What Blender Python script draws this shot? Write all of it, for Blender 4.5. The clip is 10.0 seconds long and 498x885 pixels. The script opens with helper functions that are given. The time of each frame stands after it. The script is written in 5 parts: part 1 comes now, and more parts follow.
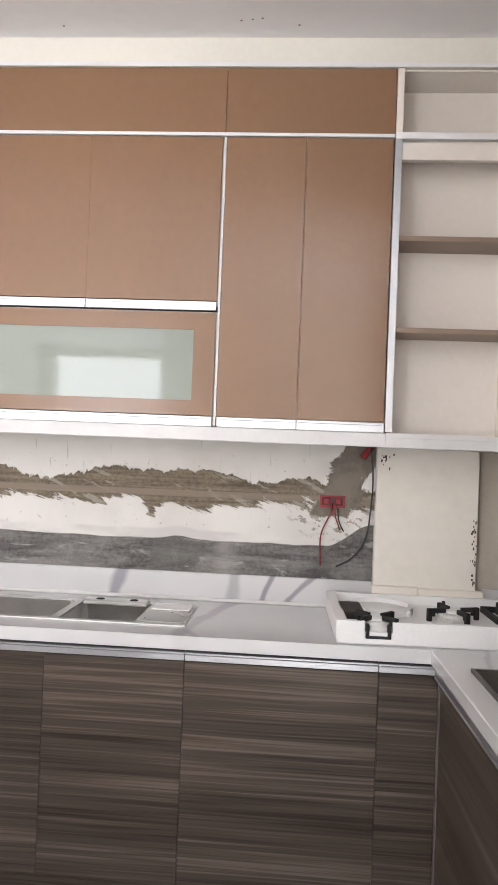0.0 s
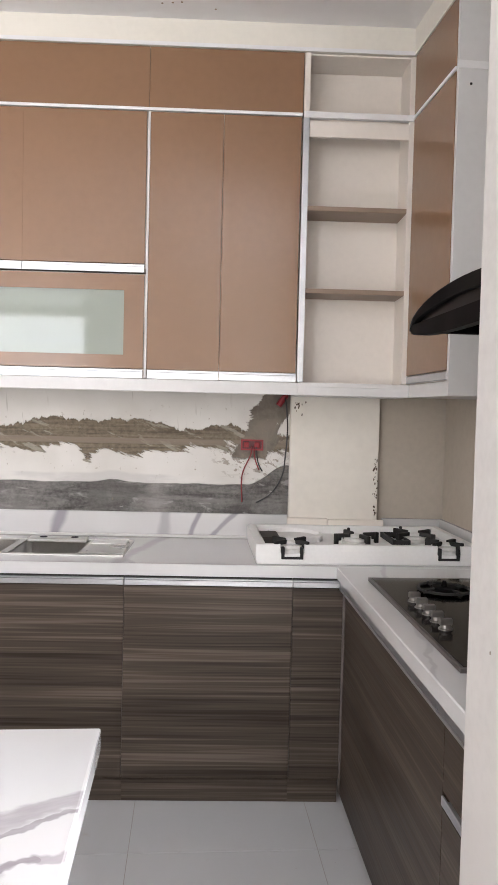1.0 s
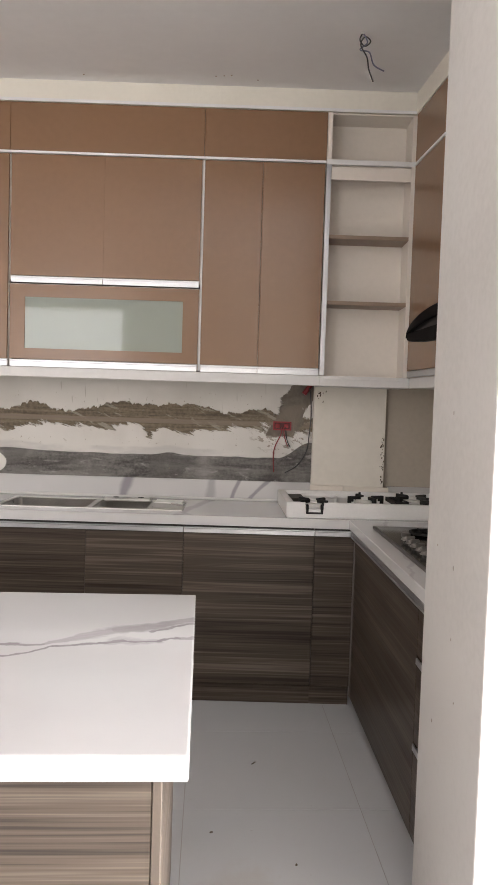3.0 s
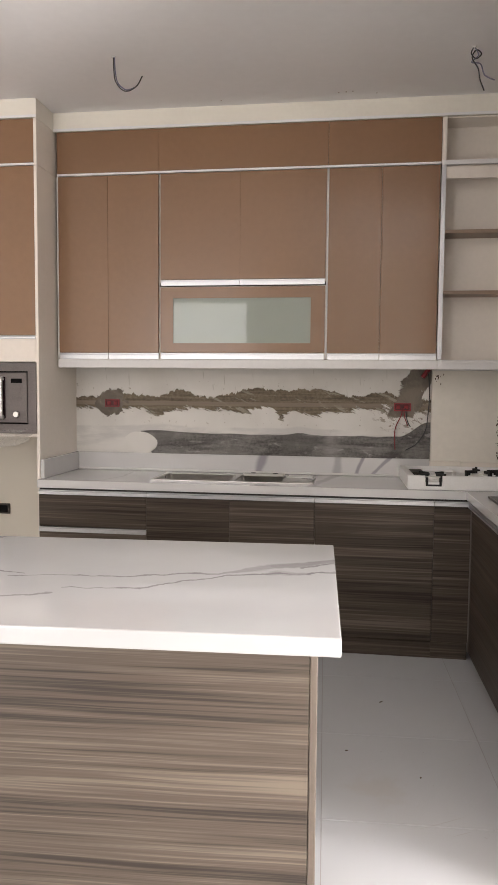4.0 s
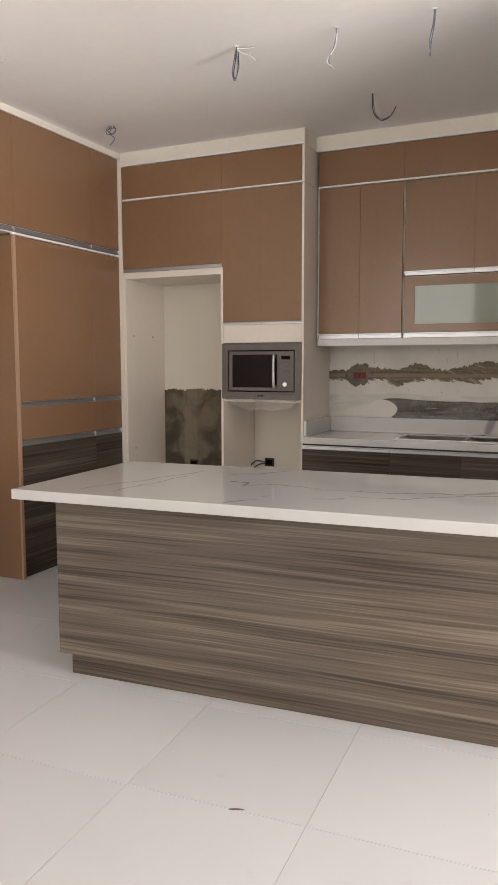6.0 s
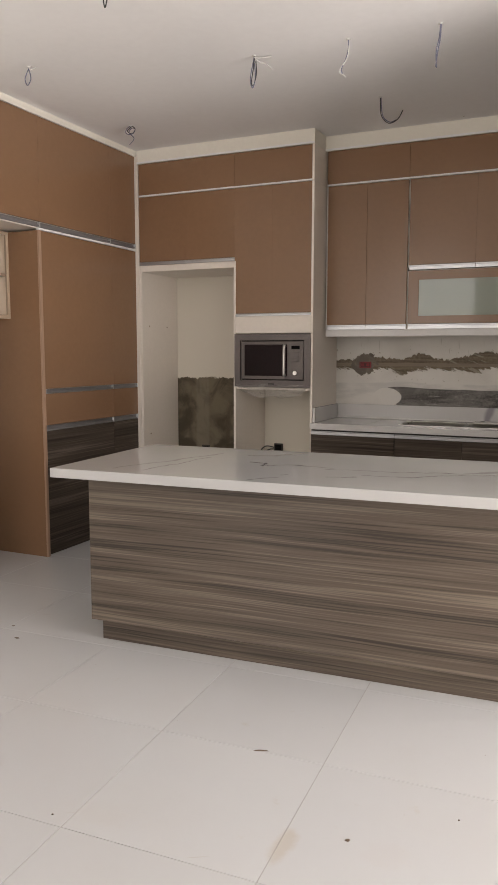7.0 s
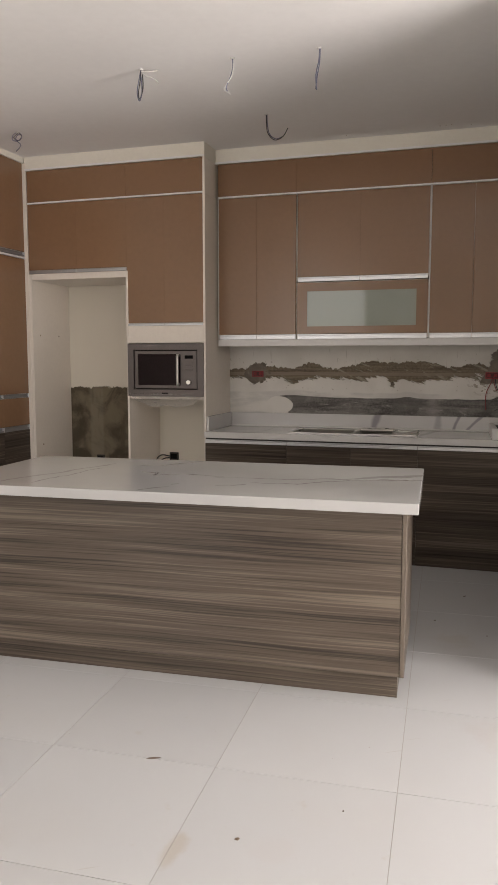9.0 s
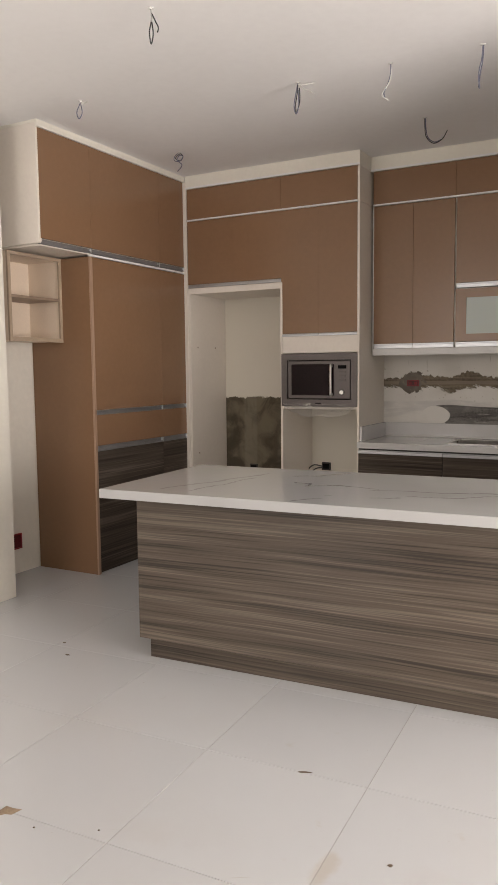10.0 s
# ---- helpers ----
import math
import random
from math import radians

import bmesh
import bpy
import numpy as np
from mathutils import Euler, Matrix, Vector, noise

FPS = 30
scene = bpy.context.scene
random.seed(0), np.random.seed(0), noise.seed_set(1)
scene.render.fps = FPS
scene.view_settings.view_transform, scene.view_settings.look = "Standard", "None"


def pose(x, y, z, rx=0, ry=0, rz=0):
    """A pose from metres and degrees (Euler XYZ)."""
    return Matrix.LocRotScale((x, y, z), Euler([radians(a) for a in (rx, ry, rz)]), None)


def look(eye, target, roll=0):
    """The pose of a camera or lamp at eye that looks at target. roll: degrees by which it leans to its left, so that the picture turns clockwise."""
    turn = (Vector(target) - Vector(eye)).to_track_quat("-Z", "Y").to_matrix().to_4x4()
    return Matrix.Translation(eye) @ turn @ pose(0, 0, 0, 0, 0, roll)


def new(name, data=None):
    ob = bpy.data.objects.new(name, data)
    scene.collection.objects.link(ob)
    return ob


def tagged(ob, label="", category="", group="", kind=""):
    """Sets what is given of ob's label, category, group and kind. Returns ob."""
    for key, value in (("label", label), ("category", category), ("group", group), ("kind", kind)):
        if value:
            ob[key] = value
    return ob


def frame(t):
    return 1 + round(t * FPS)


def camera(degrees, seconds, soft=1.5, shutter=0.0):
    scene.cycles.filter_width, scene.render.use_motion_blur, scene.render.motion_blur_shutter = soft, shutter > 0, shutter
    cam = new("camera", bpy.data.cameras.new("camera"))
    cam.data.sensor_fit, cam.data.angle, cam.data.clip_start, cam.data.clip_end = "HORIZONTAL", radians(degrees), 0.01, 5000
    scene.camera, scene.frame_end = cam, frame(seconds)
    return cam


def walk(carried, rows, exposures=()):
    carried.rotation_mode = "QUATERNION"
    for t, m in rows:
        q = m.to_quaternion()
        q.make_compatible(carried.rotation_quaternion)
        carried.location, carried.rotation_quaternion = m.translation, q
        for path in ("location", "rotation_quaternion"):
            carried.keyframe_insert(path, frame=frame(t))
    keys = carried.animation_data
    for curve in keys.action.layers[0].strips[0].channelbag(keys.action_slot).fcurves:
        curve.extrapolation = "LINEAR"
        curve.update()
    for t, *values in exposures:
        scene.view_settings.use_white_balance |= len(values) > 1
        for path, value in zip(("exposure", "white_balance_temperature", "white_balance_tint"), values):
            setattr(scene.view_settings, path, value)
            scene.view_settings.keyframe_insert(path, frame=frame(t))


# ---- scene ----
cam = camera(36.5, 10.0)
PATH = [
    (0, (-0.024, -3.042, 1.508), (-0.167, -1.047, 1.535), 2.3),
    (0.5, (-0.008, -3.225, 1.467), (-0.018, -1.225, 1.444), 1.9),
    (1, (-0.025, -3.377, 1.469), (0.042, -1.38, 1.391), 1.4),
    (1.5, (-0.086, -3.553, 1.446), (0.024, -1.558, 1.345), 1.0),
    (2, (-0.103, -3.7, 1.452), (0.019, -1.708, 1.332), 1.1),
    (2.2, (-0.085, -3.759, 1.458), (0.039, -1.767, 1.331), 1.1),
    (3.3, (-0.156, -4.313, 1.454), (-0.225, -2.317, 1.349), 1.7),
    (3.5, (-0.183, -4.389, 1.457), (-0.318, -2.397, 1.337), 1.3),
    (4, (-0.153, -4.63, 1.443), (-0.441, -2.656, 1.295), 0.5),
    (4.5, (-0.131, -4.876, 1.454), (-0.542, -2.925, 1.295), -0.1),
    (5, (-0.177, -5.137, 1.442), (-0.736, -3.225, 1.263), -0.5),
    (5.5, (-0.154, -5.344, 1.445), (-0.86, -3.483, 1.25), -0.5),
    (6, (-0.072, -5.558, 1.422), (-0.904, -3.75, 1.214), -0.1),
    (6.2, (-0.046, -5.63, 1.433), (-0.911, -3.84, 1.216), -0.0),
    (7.3, (-0.029, -5.89, 1.424), (-0.8, -4.061, 1.175), 0.3),
    (7.5, (-0.018, -5.893, 1.443), (-0.691, -4.026, 1.195), 0.9),
    (8, (0.044, -5.888, 1.44), (-0.431, -3.958, 1.214), 1.2),
    (8.5, (0.053, -5.878, 1.436), (-0.351, -3.932, 1.216), 0.9),
    (9, (0.033, -5.89, 1.441), (-0.553, -3.99, 1.224), 0.0),
    (9.5, (0.024, -5.889, 1.456), (-0.795, -4.075, 1.255), -0.5),
    (10, (0.012, -5.873, 1.45), (-0.941, -4.125, 1.258), -0.6),
]
EXPOSURES = [(0.0, 1.20, 6060, 11), (1.0, 1.13, 6080, 11), (2.2, 0.70, 6400, 11), (3.5, 0.39, 6480, 12), (4.5, 0.20, 6720, 12), (6.0, -0.27, 6860, 12), (8.5, -0.58, 6860, 12), (10.0, -0.52, 6900, 12)]
walk(cam, [(t, look(eye, target, roll)) for t, eye, target, roll in PATH], EXPOSURES)

# ---- world, sun, light through the openings, exposure ----
world = bpy.data.worlds.new("world")
scene.world = world
world.use_nodes = True
sky = world.node_tree.nodes.new("ShaderNodeTexSky")
sky.sky_type, sky.sun_disc = "NISHITA", False
sky.sun_elevation, sky.sun_rotation = radians(55), radians(100)
world.node_tree.links.new(sky.outputs[0], world.node_tree.nodes["Background"].inputs[0])
world.node_tree.nodes["Background"].inputs[1].default_value = 0.1

sun = new("sun", bpy.data.lights.new("sun", "SUN"))
sun.data.energy, sun.data.angle, sun.data.color = 2.0, radians(1.0), (1.0, 0.95, 0.88)
sun.matrix_world = look((8, -6, 12), (5.5, -5.2, 0))


def window_light(name, eye, target, w, h, watts, colour):
    lamp = new(name, bpy.data.lights.new(name, "AREA"))
    lamp.data.shape, lamp.data.size, lamp.data.size_y = "RECTANGLE", w, h
    lamp.data.energy, lamp.data.color = watts, colour
    lamp.matrix_world = look(eye, target)
    return lamp


window_light("sky_light_sliding_door", (2.85, -3.85, 1.25), (0, -3.95, 2.2), 1.3, 2.3, 190, (1.0, 0.955, 0.935))
window_light("sky_light_front_window", (-2.3, -8.85, 1.62), (-2.0, 0, 2.0), 3.0, 2.5, 116, (1.0, 0.955, 0.935))
# Added fill lamp at the sliding door, for unseen ground bounce on the ceiling.
window_light("fill_light_sliding_door", (2.85, -3.85, 0.85), (0.2, -3.0, 3.4), 1.3, 1.5, 78, (1.0, 0.955, 0.935))

# ---- materials ----


class Nodes:
    """A node material under construction."""

    def __init__(self, name, rough=0.5, metal=0.0, **inputs):
        self.mat = bpy.data.materials.new(name)
        self.mat.use_nodes = True
        self.tree = self.mat.node_tree
        self.shader = self.tree.nodes["Principled BSDF"]
        self.shader.inputs["Roughness"].default_value = rough
        self.shader.inputs["Metallic"].default_value = metal
        geo = self.tree.nodes.new("ShaderNodeNewGeometry")
        self.pos = geo.outputs["Position"]
        split = self.tree.nodes.new("ShaderNodeSeparateXYZ")
        self.link(self.pos, split.inputs[0])
        self.x, self.y, self.z = split.outputs
        face = self.tree.nodes.new("ShaderNodeSeparateXYZ")
        self.link(geo.outputs["Normal"], face.inputs[0])
        self.up = face.outputs[2]
        for key, value in inputs.items():
            self.shader.inputs[key.replace("_", " ")].default_value = value

    def link(self, a, b):
        self.tree.links.new(a, b)

    def put(self, value, socket):
        if isinstance(value, (int, float)):
            socket.default_value = value
        elif isinstance(value, tuple):
            socket.default_value = (*value, 1.0)[: len(socket.default_value)]
        else:
            self.link(value, socket)

    def math(self, op, a, b=0.0, c=0.0, clamp=False):
        n = self.tree.nodes.new("ShaderNodeMath")
        n.operation, n.use_clamp = op, clamp
        for v, s in zip((a, b, c), n.inputs):
            self.put(v, s)
        return n.outputs[0]

    def vec(self, x, y, z):
        n = self.tree.nodes.new("ShaderNodeCombineXYZ")
        for v, s in zip((x, y, z), n.inputs):
            self.put(v, s)
        return n.outputs[0]

    def noise(self, vector=None, scale=1.0, detail=3.0, rough=0.5, distort=0.0):
        n = self.tree.nodes.new("ShaderNodeTexNoise")
        self.link(vector if vector is not None else self.pos, n.inputs["Vector"])
        n.inputs["Scale"].default_value, n.inputs["Detail"].default_value = scale, detail
        n.inputs["Roughness"].default_value, n.inputs["Distortion"].default_value = rough, distort
        return n.outputs["Fac"]

    def step(self, v, low, high, to_low=0.0, to_high=1.0):
        n = self.tree.nodes.new("ShaderNodeMapRange")
        n.interpolation_type = "SMOOTHSTEP"
        for value, s in zip((v, low, high, to_low, to_high), n.inputs):
            self.put(value, s)
        return n.outputs[0]

    def mix(self, fac, a, b):
        n = self.tree.nodes.new("ShaderNodeMix")
        n.data_type = "RGBA"
        self.put(fac, n.inputs[0])
        self.put(a, n.inputs[6])
        self.put(b, n.inputs[7])
        return n.outputs[2]

    def humps(self, u, base, bells):
        """base plus smooth bells (centre, half width, height) along u."""
        total = base
        for centre, half, height in bells:
            off = self.math("DIVIDE", self.math("SUBTRACT", u, centre), half)
            bell = self.math("EXPONENT", self.math("MULTIPLY", self.math("MULTIPLY", off, off), -1.0))
            total = self.math("MULTIPLY_ADD", bell, height, total)
        return total

    def random(self):
        return self.tree.nodes.new("ShaderNodeObjectInfo").outputs["Random"]

    def bump(self, height, strength=0.2, distance=0.002):
        n = self.tree.nodes.new("ShaderNodeBump")
        n.inputs["Strength"].default_value, n.inputs["Distance"].default_value = strength, distance
        self.link(height, n.inputs["Height"])
        self.link(n.outputs[0], self.shader.inputs["Normal"])

    def done(self, colour=None, rough=None):
        if colour is not None:
            self.put(colour, self.shader.inputs["Base Color"])
        if rough is not None:
            self.put(rough, self.shader.inputs["Roughness"])
        return self.mat


def plain(name, colour, rough=0.5, metal=0.0, vary=0.08, scale=6.0, bumped=0.0, **inputs):
    """A material of one colour with soft large stains and a fine grain."""
    m = Nodes(name, rough, metal, **inputs)
    big, fine = m.noise(scale=scale * 0.35), m.noise(scale=scale * 14, detail=2)
    dark = tuple(c * (1 - 2 * vary) for c in colour)
    both = m.math("ADD", m.math("MULTIPLY", big, 0.7), m.math("MULTIPLY", fine, 0.3))
    if bumped:
        m.bump(fine, bumped)
    return m.done(m.mix(m.step(both, 0.35, 0.65), dark, colour), m.step(big, 0.3, 0.7, rough * 0.9, min(1, rough * 1.15)))


def laminate_wood(name, dark, mid, light, rough, low=(0.39, 0.51), high=(0.5, 0.63), coat=0.08, shine=0.3):
    """Straight grained laminate, the grain running level: broad bands, thin streaks and hairlines."""
    m = Nodes(name, rough, Coat_Weight=coat, Coat_Roughness=0.15, Specular_IOR_Level=shine)
    along = m.math("ADD", m.x, m.math("MULTIPLY", m.y, 0.97))
    shift = m.math("MULTIPLY", m.random(), 7.0)
    wave = m.math("MULTIPLY", m.noise(m.vec(m.math("MULTIPLY", along, 1.1), 0.0, m.math("MULTIPLY", m.z, 3.0)), 1.0, 2), 0.016)
    level = m.math("ADD", m.math("ADD", m.z, wave), shift)
    broad = m.noise(m.vec(m.math("MULTIPLY", along, 0.5), shift, m.math("MULTIPLY", level, 17.0)), 1.0, 2.0, 0.45)
    band = m.noise(m.vec(m.math("MULTIPLY", along, 0.9), 3.0, m.math("MULTIPLY", level, 64.0)), 1.0, 3.0, 0.55)
    thin = m.noise(m.vec(m.math("MULTIPLY", along, 1.3), 6.0, m.math("MULTIPLY", level, 150.0)), 1.0, 2.0, 0.5)
    hair = m.noise(m.vec(m.math("MULTIPLY", along, 2.6), 9.0, m.math("MULTIPLY", level, 420.0)), 1.0, 1.0)
    tone = m.math("ADD", m.math("MULTIPLY", broad, 0.29), m.math("MULTIPLY", band, 0.36))
    tone = m.math("ADD", tone, m.math("ADD", m.math("MULTIPLY", thin, 0.26), m.math("MULTIPLY", hair, 0.09)))
    colour = m.mix(m.step(tone, *low), dark, mid)
    colour = m.mix(m.step(tone, *high), colour, light)
    # pale streaks that come and go along the board
    streak = m.math("MULTIPLY", m.step(thin, 0.62, 0.72), m.step(m.noise(m.vec(m.math("MULTIPLY", along, 1.4), 2.0, m.math("MULTIPLY", level, 14.0)), 1.0, 2), 0.5, 0.62))
    colour = m.mix(m.math("MULTIPLY", streak, 0.5), colour, light)
    m.bump(thin, 0.08, 0.0006)
    return m.done(colour, m.step(band, 0.3, 0.7, rough * 0.85, rough * 1.2))


def vein(m, u, v, at, slope, width, wobble, seed):
    """A mask for one wandering vein along u, at the height at + slope * u in v."""
    coarse = m.noise(m.vec(m.math("ADD", u, seed), m.math("MULTIPLY", v, 0.4), seed), 1.7, 2)
    small = m.noise(m.vec(u, v, seed + 3.0), 9.0, 3)
    line = m.math("ADD", m.math("MULTIPLY_ADD", u, slope, at), m.math("MULTIPLY", m.math("SUBTRACT", coarse, 0.5), wobble))
    line = m.math("ADD", line, m.math("MULTIPLY", m.math("SUBTRACT", small, 0.5), wobble * 0.35))
    off = m.math("ABSOLUTE", m.math("SUBTRACT", v, line))
    thick = m.math("MULTIPLY", m.noise(m.vec(u, 0.0, seed + 8.0), 5.0, 2), 2.0 * width)
    return m.math("SUBTRACT", 1.0, m.step(m.math("DIVIDE", off, thick), 0.25, 1.0))


def quartz(name, veins, level=False, colour=(0.62, 0.615, 0.62), tint=(0.36, 0.335, 0.36), rough=0.1):
    m = Nodes(name, rough)
    cloud = m.noise(scale=2.5, detail=4)
    base = m.mix(m.step(cloud, 0.35, 0.7), colour, tuple(c * 0.95 for c in colour))
    for axis, at, slope, width, wobble, strength, seed, *ends in veins:
        u, v = (m.x, m.y) if axis == "x" else ((m.y, m.x) if axis == "y" else (m.z, m.x))
        mask = m.math("MULTIPLY", vein(m, u, v, at, slope, width, wobble, seed), strength)
        if ends:
            mask = m.math("MULTIPLY", mask, m.math("MULTIPLY", m.step(u, ends[0], ends[0] + 0.12), m.step(u, ends[1] - 0.06, ends[1], 1.0, 0.0)))
        if level:
            mask = m.math("MULTIPLY", mask, m.step(m.up, 0.2, 0.7, 0.12, 1.0))
        base = m.mix(mask, base, tint)
    return m.done(base, m.step(cloud, 0.3, 0.7, rough * 0.8, rough * 1.5))


BROWN = plain("mocha_laminate", (0.252, 0.144, 0.082), 0.21, vary=0.04, scale=2.2, Specular_IOR_Level=0.45)
BROWN_EDGE = plain("mocha_edge_band", (0.36, 0.23, 0.16), 0.35, vary=0.03)
SHELF_BROWN = plain("taupe_board", (0.30, 0.22, 0.165), 0.45, vary=0.05)
CARCASS = plain("white_melamine", (0.80, 0.742, 0.675), 0.38, vary=0.03, scale=3.0)
PELMET = plain("cool_white_board", (0.69, 0.685, 0.68), 0.36, vary=0.03, scale=3.0)
EDGE_STRIP = plain("pale_grey_edge_strip", (0.70, 0.69, 0.68), 0.35, vary=0.03)
STRIP = plain("white_trim_strip", (0.8, 0.8, 0.8), 0.3, vary=0.02)
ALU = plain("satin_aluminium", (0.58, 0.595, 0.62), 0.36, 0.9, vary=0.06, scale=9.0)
# Grip metal darkened to hold the shade under the worktop and in left grooves.
GRIP_SHADED = plain("shaded_grip_metal", (0.30, 0.30, 0.31), 0.4, 0.6, vary=0.08)
GAP_SHADE = plain("painted_gap_shade", (0.03, 0.028, 0.026), 0.6)
WOOD = laminate_wood("dark_grained_laminate", (0.036, 0.028, 0.022), (0.072, 0.057, 0.046), (0.145, 0.120, 0.098), 0.38, (0.385, 0.50), (0.50, 0.62), 0.02, 0.1)
ISLAND_WOOD = laminate_wood("grey_brown_grained_laminate", (0.044, 0.034, 0.028), (0.101, 0.080, 0.063), (0.182, 0.149, 0.117), 0.36, (0.39, 0.50), (0.49, 0.61))
WORKTOP = quartz("white_quartz_worktop", (
    ("y", -0.26, 0.25, 0.035, 0.10, 0.55, 1.0), ("y", -0.60, -0.4, 0.02, 0.12, 0.35, 4.0), ("y", 0.62, 0.1, 0.012, 0.15, 0.4, 6.0),
    ("y", -1.5, 0.2, 0.012, 0.2, 0.3, 12.0)), True, colour=(0.63, 0.628, 0.63))
SPLASH = quartz("white_quartz_upstand", (
    ("z", -1.04, 0.30, 0.042, 0.07, 0.85, 2.0), ("z", -0.38, 0.10, 0.030, 0.09, 0.55, 5.0), ("z", -0.56, 0.43, 0.018, 0.06, 0.9, 7.0),
    ("z", -1.10, 1.12, 0.024, 0.09, 0.85, 9.0)), tint=(0.27, 0.255, 0.29))


def brushed_quartz(name, strokes, colour, tint, rough=0.1):
    """White quartz with brush-like veins, each a stroke from a point to a point with a width at either end."""
    m = Nodes(name, rough)
    cloud = m.noise(scale=2.5, detail=4)
    base = m.mix(m.step(cloud, 0.35, 0.7), colour, tuple(c * 0.95 for c in colour))
    drift = m.math("MULTIPLY_ADD", m.noise(scale=7.0, detail=4, rough=0.6), 0.09, -0.045)
    sway = m.math("MULTIPLY_ADD", m.noise(m.vec(m.y, m.x, 4.0), 6.0, 4, 0.6), 0.11, -0.055)
    px, py = m.math("ADD", m.x, sway), m.math("ADD", m.y, drift)
    fray = m.noise(m.vec(m.math("MULTIPLY", m.math("MULTIPLY_ADD", m.y, 0.5, m.x), 14.0), m.math("MULTIPLY", m.math("MULTIPLY_ADD", m.x, -0.5, m.y), 60.0), 0.0), 1.0, 3, 0.6)
    flat = m.step(m.up, 0.2, 0.7, 0.08, 1.0)
    total = 0.0
    for x0, y0, x1, y1, w0, w1, strength in strokes:
        dx, dy = x1 - x0, y1 - y0
        ax, ay = m.math("SUBTRACT", px, x0), m.math("SUBTRACT", py, y0)
        along = m.math("MULTIPLY", m.math("MULTIPLY_ADD", ax, dx, m.math("MULTIPLY", ay, dy)), 1.0 / (dx * dx + dy * dy), clamp=True)
        ex, ey = m.math("MULTIPLY_ADD", along, -dx, ax), m.math("MULTIPLY_ADD", along, -dy, ay)
        off = m.math("SQRT", m.math("MULTIPLY_ADD", ex, ex, m.math("MULTIPLY", ey, ey)))
        off = m.math("DIVIDE", off, m.math("MULTIPLY_ADD", along, w1 - w0, w0))
        off = m.math("ADD", off, m.math("MULTIPLY_ADD", fray, 0.8, -0.4))
        total = m.math("MAXIMUM", total, m.math("MULTIPLY", m.step(off, 0.5, 1.05, 1.0, 0.0), strength))
    shade = m.math("MULTIPLY", m.math("MULTIPLY", total, flat), m.step(fray, 0.25, 0.7, 0.75, 1.0))
    return m.done(m.mix(shade, base, tint), m.step(cloud, 0.3, 0.7, rough * 0.8, rough * 1.4))


MAIN_VEIN = (
    (-0.398, -2.396, -0.315, -2.357, 0.0374, 0.0352, 0.69),
    (-0.315, -2.357, -0.215, -2.282, 0.0352, 0.0242, 0.69),
    (-0.56, -2.5, -0.398, -2.396, 0.0135, 0.0459, 0.56),
    (-0.308, -2.394, -0.211, -2.318, 0.0095, 0.0068, 0.9),
    (-0.378, -2.473, -0.306, -2.465, 0.033, 0.0198, 0.39),
    (-0.378, -2.473, -0.306, -2.465, 0.0095, 0.0081, 0.95),
    (-0.306, -2.465, -0.257, -2.428, 0.0095, 0.0081, 0.95),
    (-0.257, -2.428, -0.208, -2.424, 0.0121, 0.0189, 0.67),
    (-0.52, -2.52, -0.378, -2.473, 0.0081, 0.0135, 0.95),
    (-0.56, -2.5, -0.81, -2.576, 0.0108, 0.0081, 0.84),
    (-0.81, -2.576, -1.13, -2.635, 0.0081, 0.0041, 0.78),
    (-0.52, -2.52, -0.73, -2.7, 0.0081, 0.0068, 0.84),
    (-0.73, -2.7, -0.93, -2.735, 0.0068, 0.0054, 0.84),
    (-1.06, -2.85, -0.95, -2.79, 0.0081, 0.0081, 0.78))
SIDE_VEINS = (
    (-1.64, -2.37, -1.51, -2.31, 0.0054, 0.0095, 0.84),
    (-1.51, -2.31, -1.39, -2.094, 0.0121, 0.0054, 0.84),
    (-1.54, -2.56, -1.46, -2.565, 0.0108, 0.0108, 0.95),
    (-1.465, -2.56, -1.45, -2.64, 0.0095, 0.0121, 0.98),
    (-1.45, -2.65, -1.293, -2.566, 0.0081, 0.0095, 0.95),
    (-1.293, -2.566, -1.1, -2.6, 0.0095, 0.0054, 0.84),
    (-1.35, -3.04, -1.25, -2.93, 0.0068, 0.0095, 0.78),
    (-1.25, -2.87, -1.23, -2.83, 0.0081, 0.0054, 0.67),
    (-2.03, -3, -1.908, -2.677, 0.0135, 0.0162, 0.45),
    (-1.908, -2.677, -1.8, -2.34, 0.0162, 0.0068, 0.45),
    (-1.87, -3, -1.79, -2.5, 0.0081, 0.0054, 0.56))
ISLAND_TOP = brushed_quartz("white_quartz_island", MAIN_VEIN + SIDE_VEINS, (0.465, 0.466, 0.470), (0.205, 0.19, 0.205), 0.075)
PAINT = plain("cream_wall_paint", (0.80, 0.762, 0.69), 0.75, vary=0.04, scale=2.0, bumped=0.08)
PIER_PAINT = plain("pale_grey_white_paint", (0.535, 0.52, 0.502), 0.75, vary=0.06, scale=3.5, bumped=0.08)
BEIGE_PAINT = plain("beige_grey_wall_paint", (0.495, 0.443, 0.376), 0.8, vary=0.06, scale=2.5, bumped=0.1)
CEILING_PAINT = plain("white_ceiling_paint", (0.84, 0.833, 0.83), 0.85, vary=0.02, scale=1.5)
FASCIA_PAINT = plain("cream_fascia_paint", (0.81, 0.78, 0.705), 0.6, vary=0.03, scale=3.0)
GROUT = plain("grey_tile_grout", (0.40, 0.38, 0.355), 0.9)
STEEL = plain("brushed_stainless_steel", (0.62, 0.61, 0.59), 0.4, 0.8, vary=0.08, scale=12.0)
SINK_STEEL = plain("satin_sink_steel", (0.62, 0.605, 0.58), 0.3, 0.7, vary=0.12, scale=14.0)
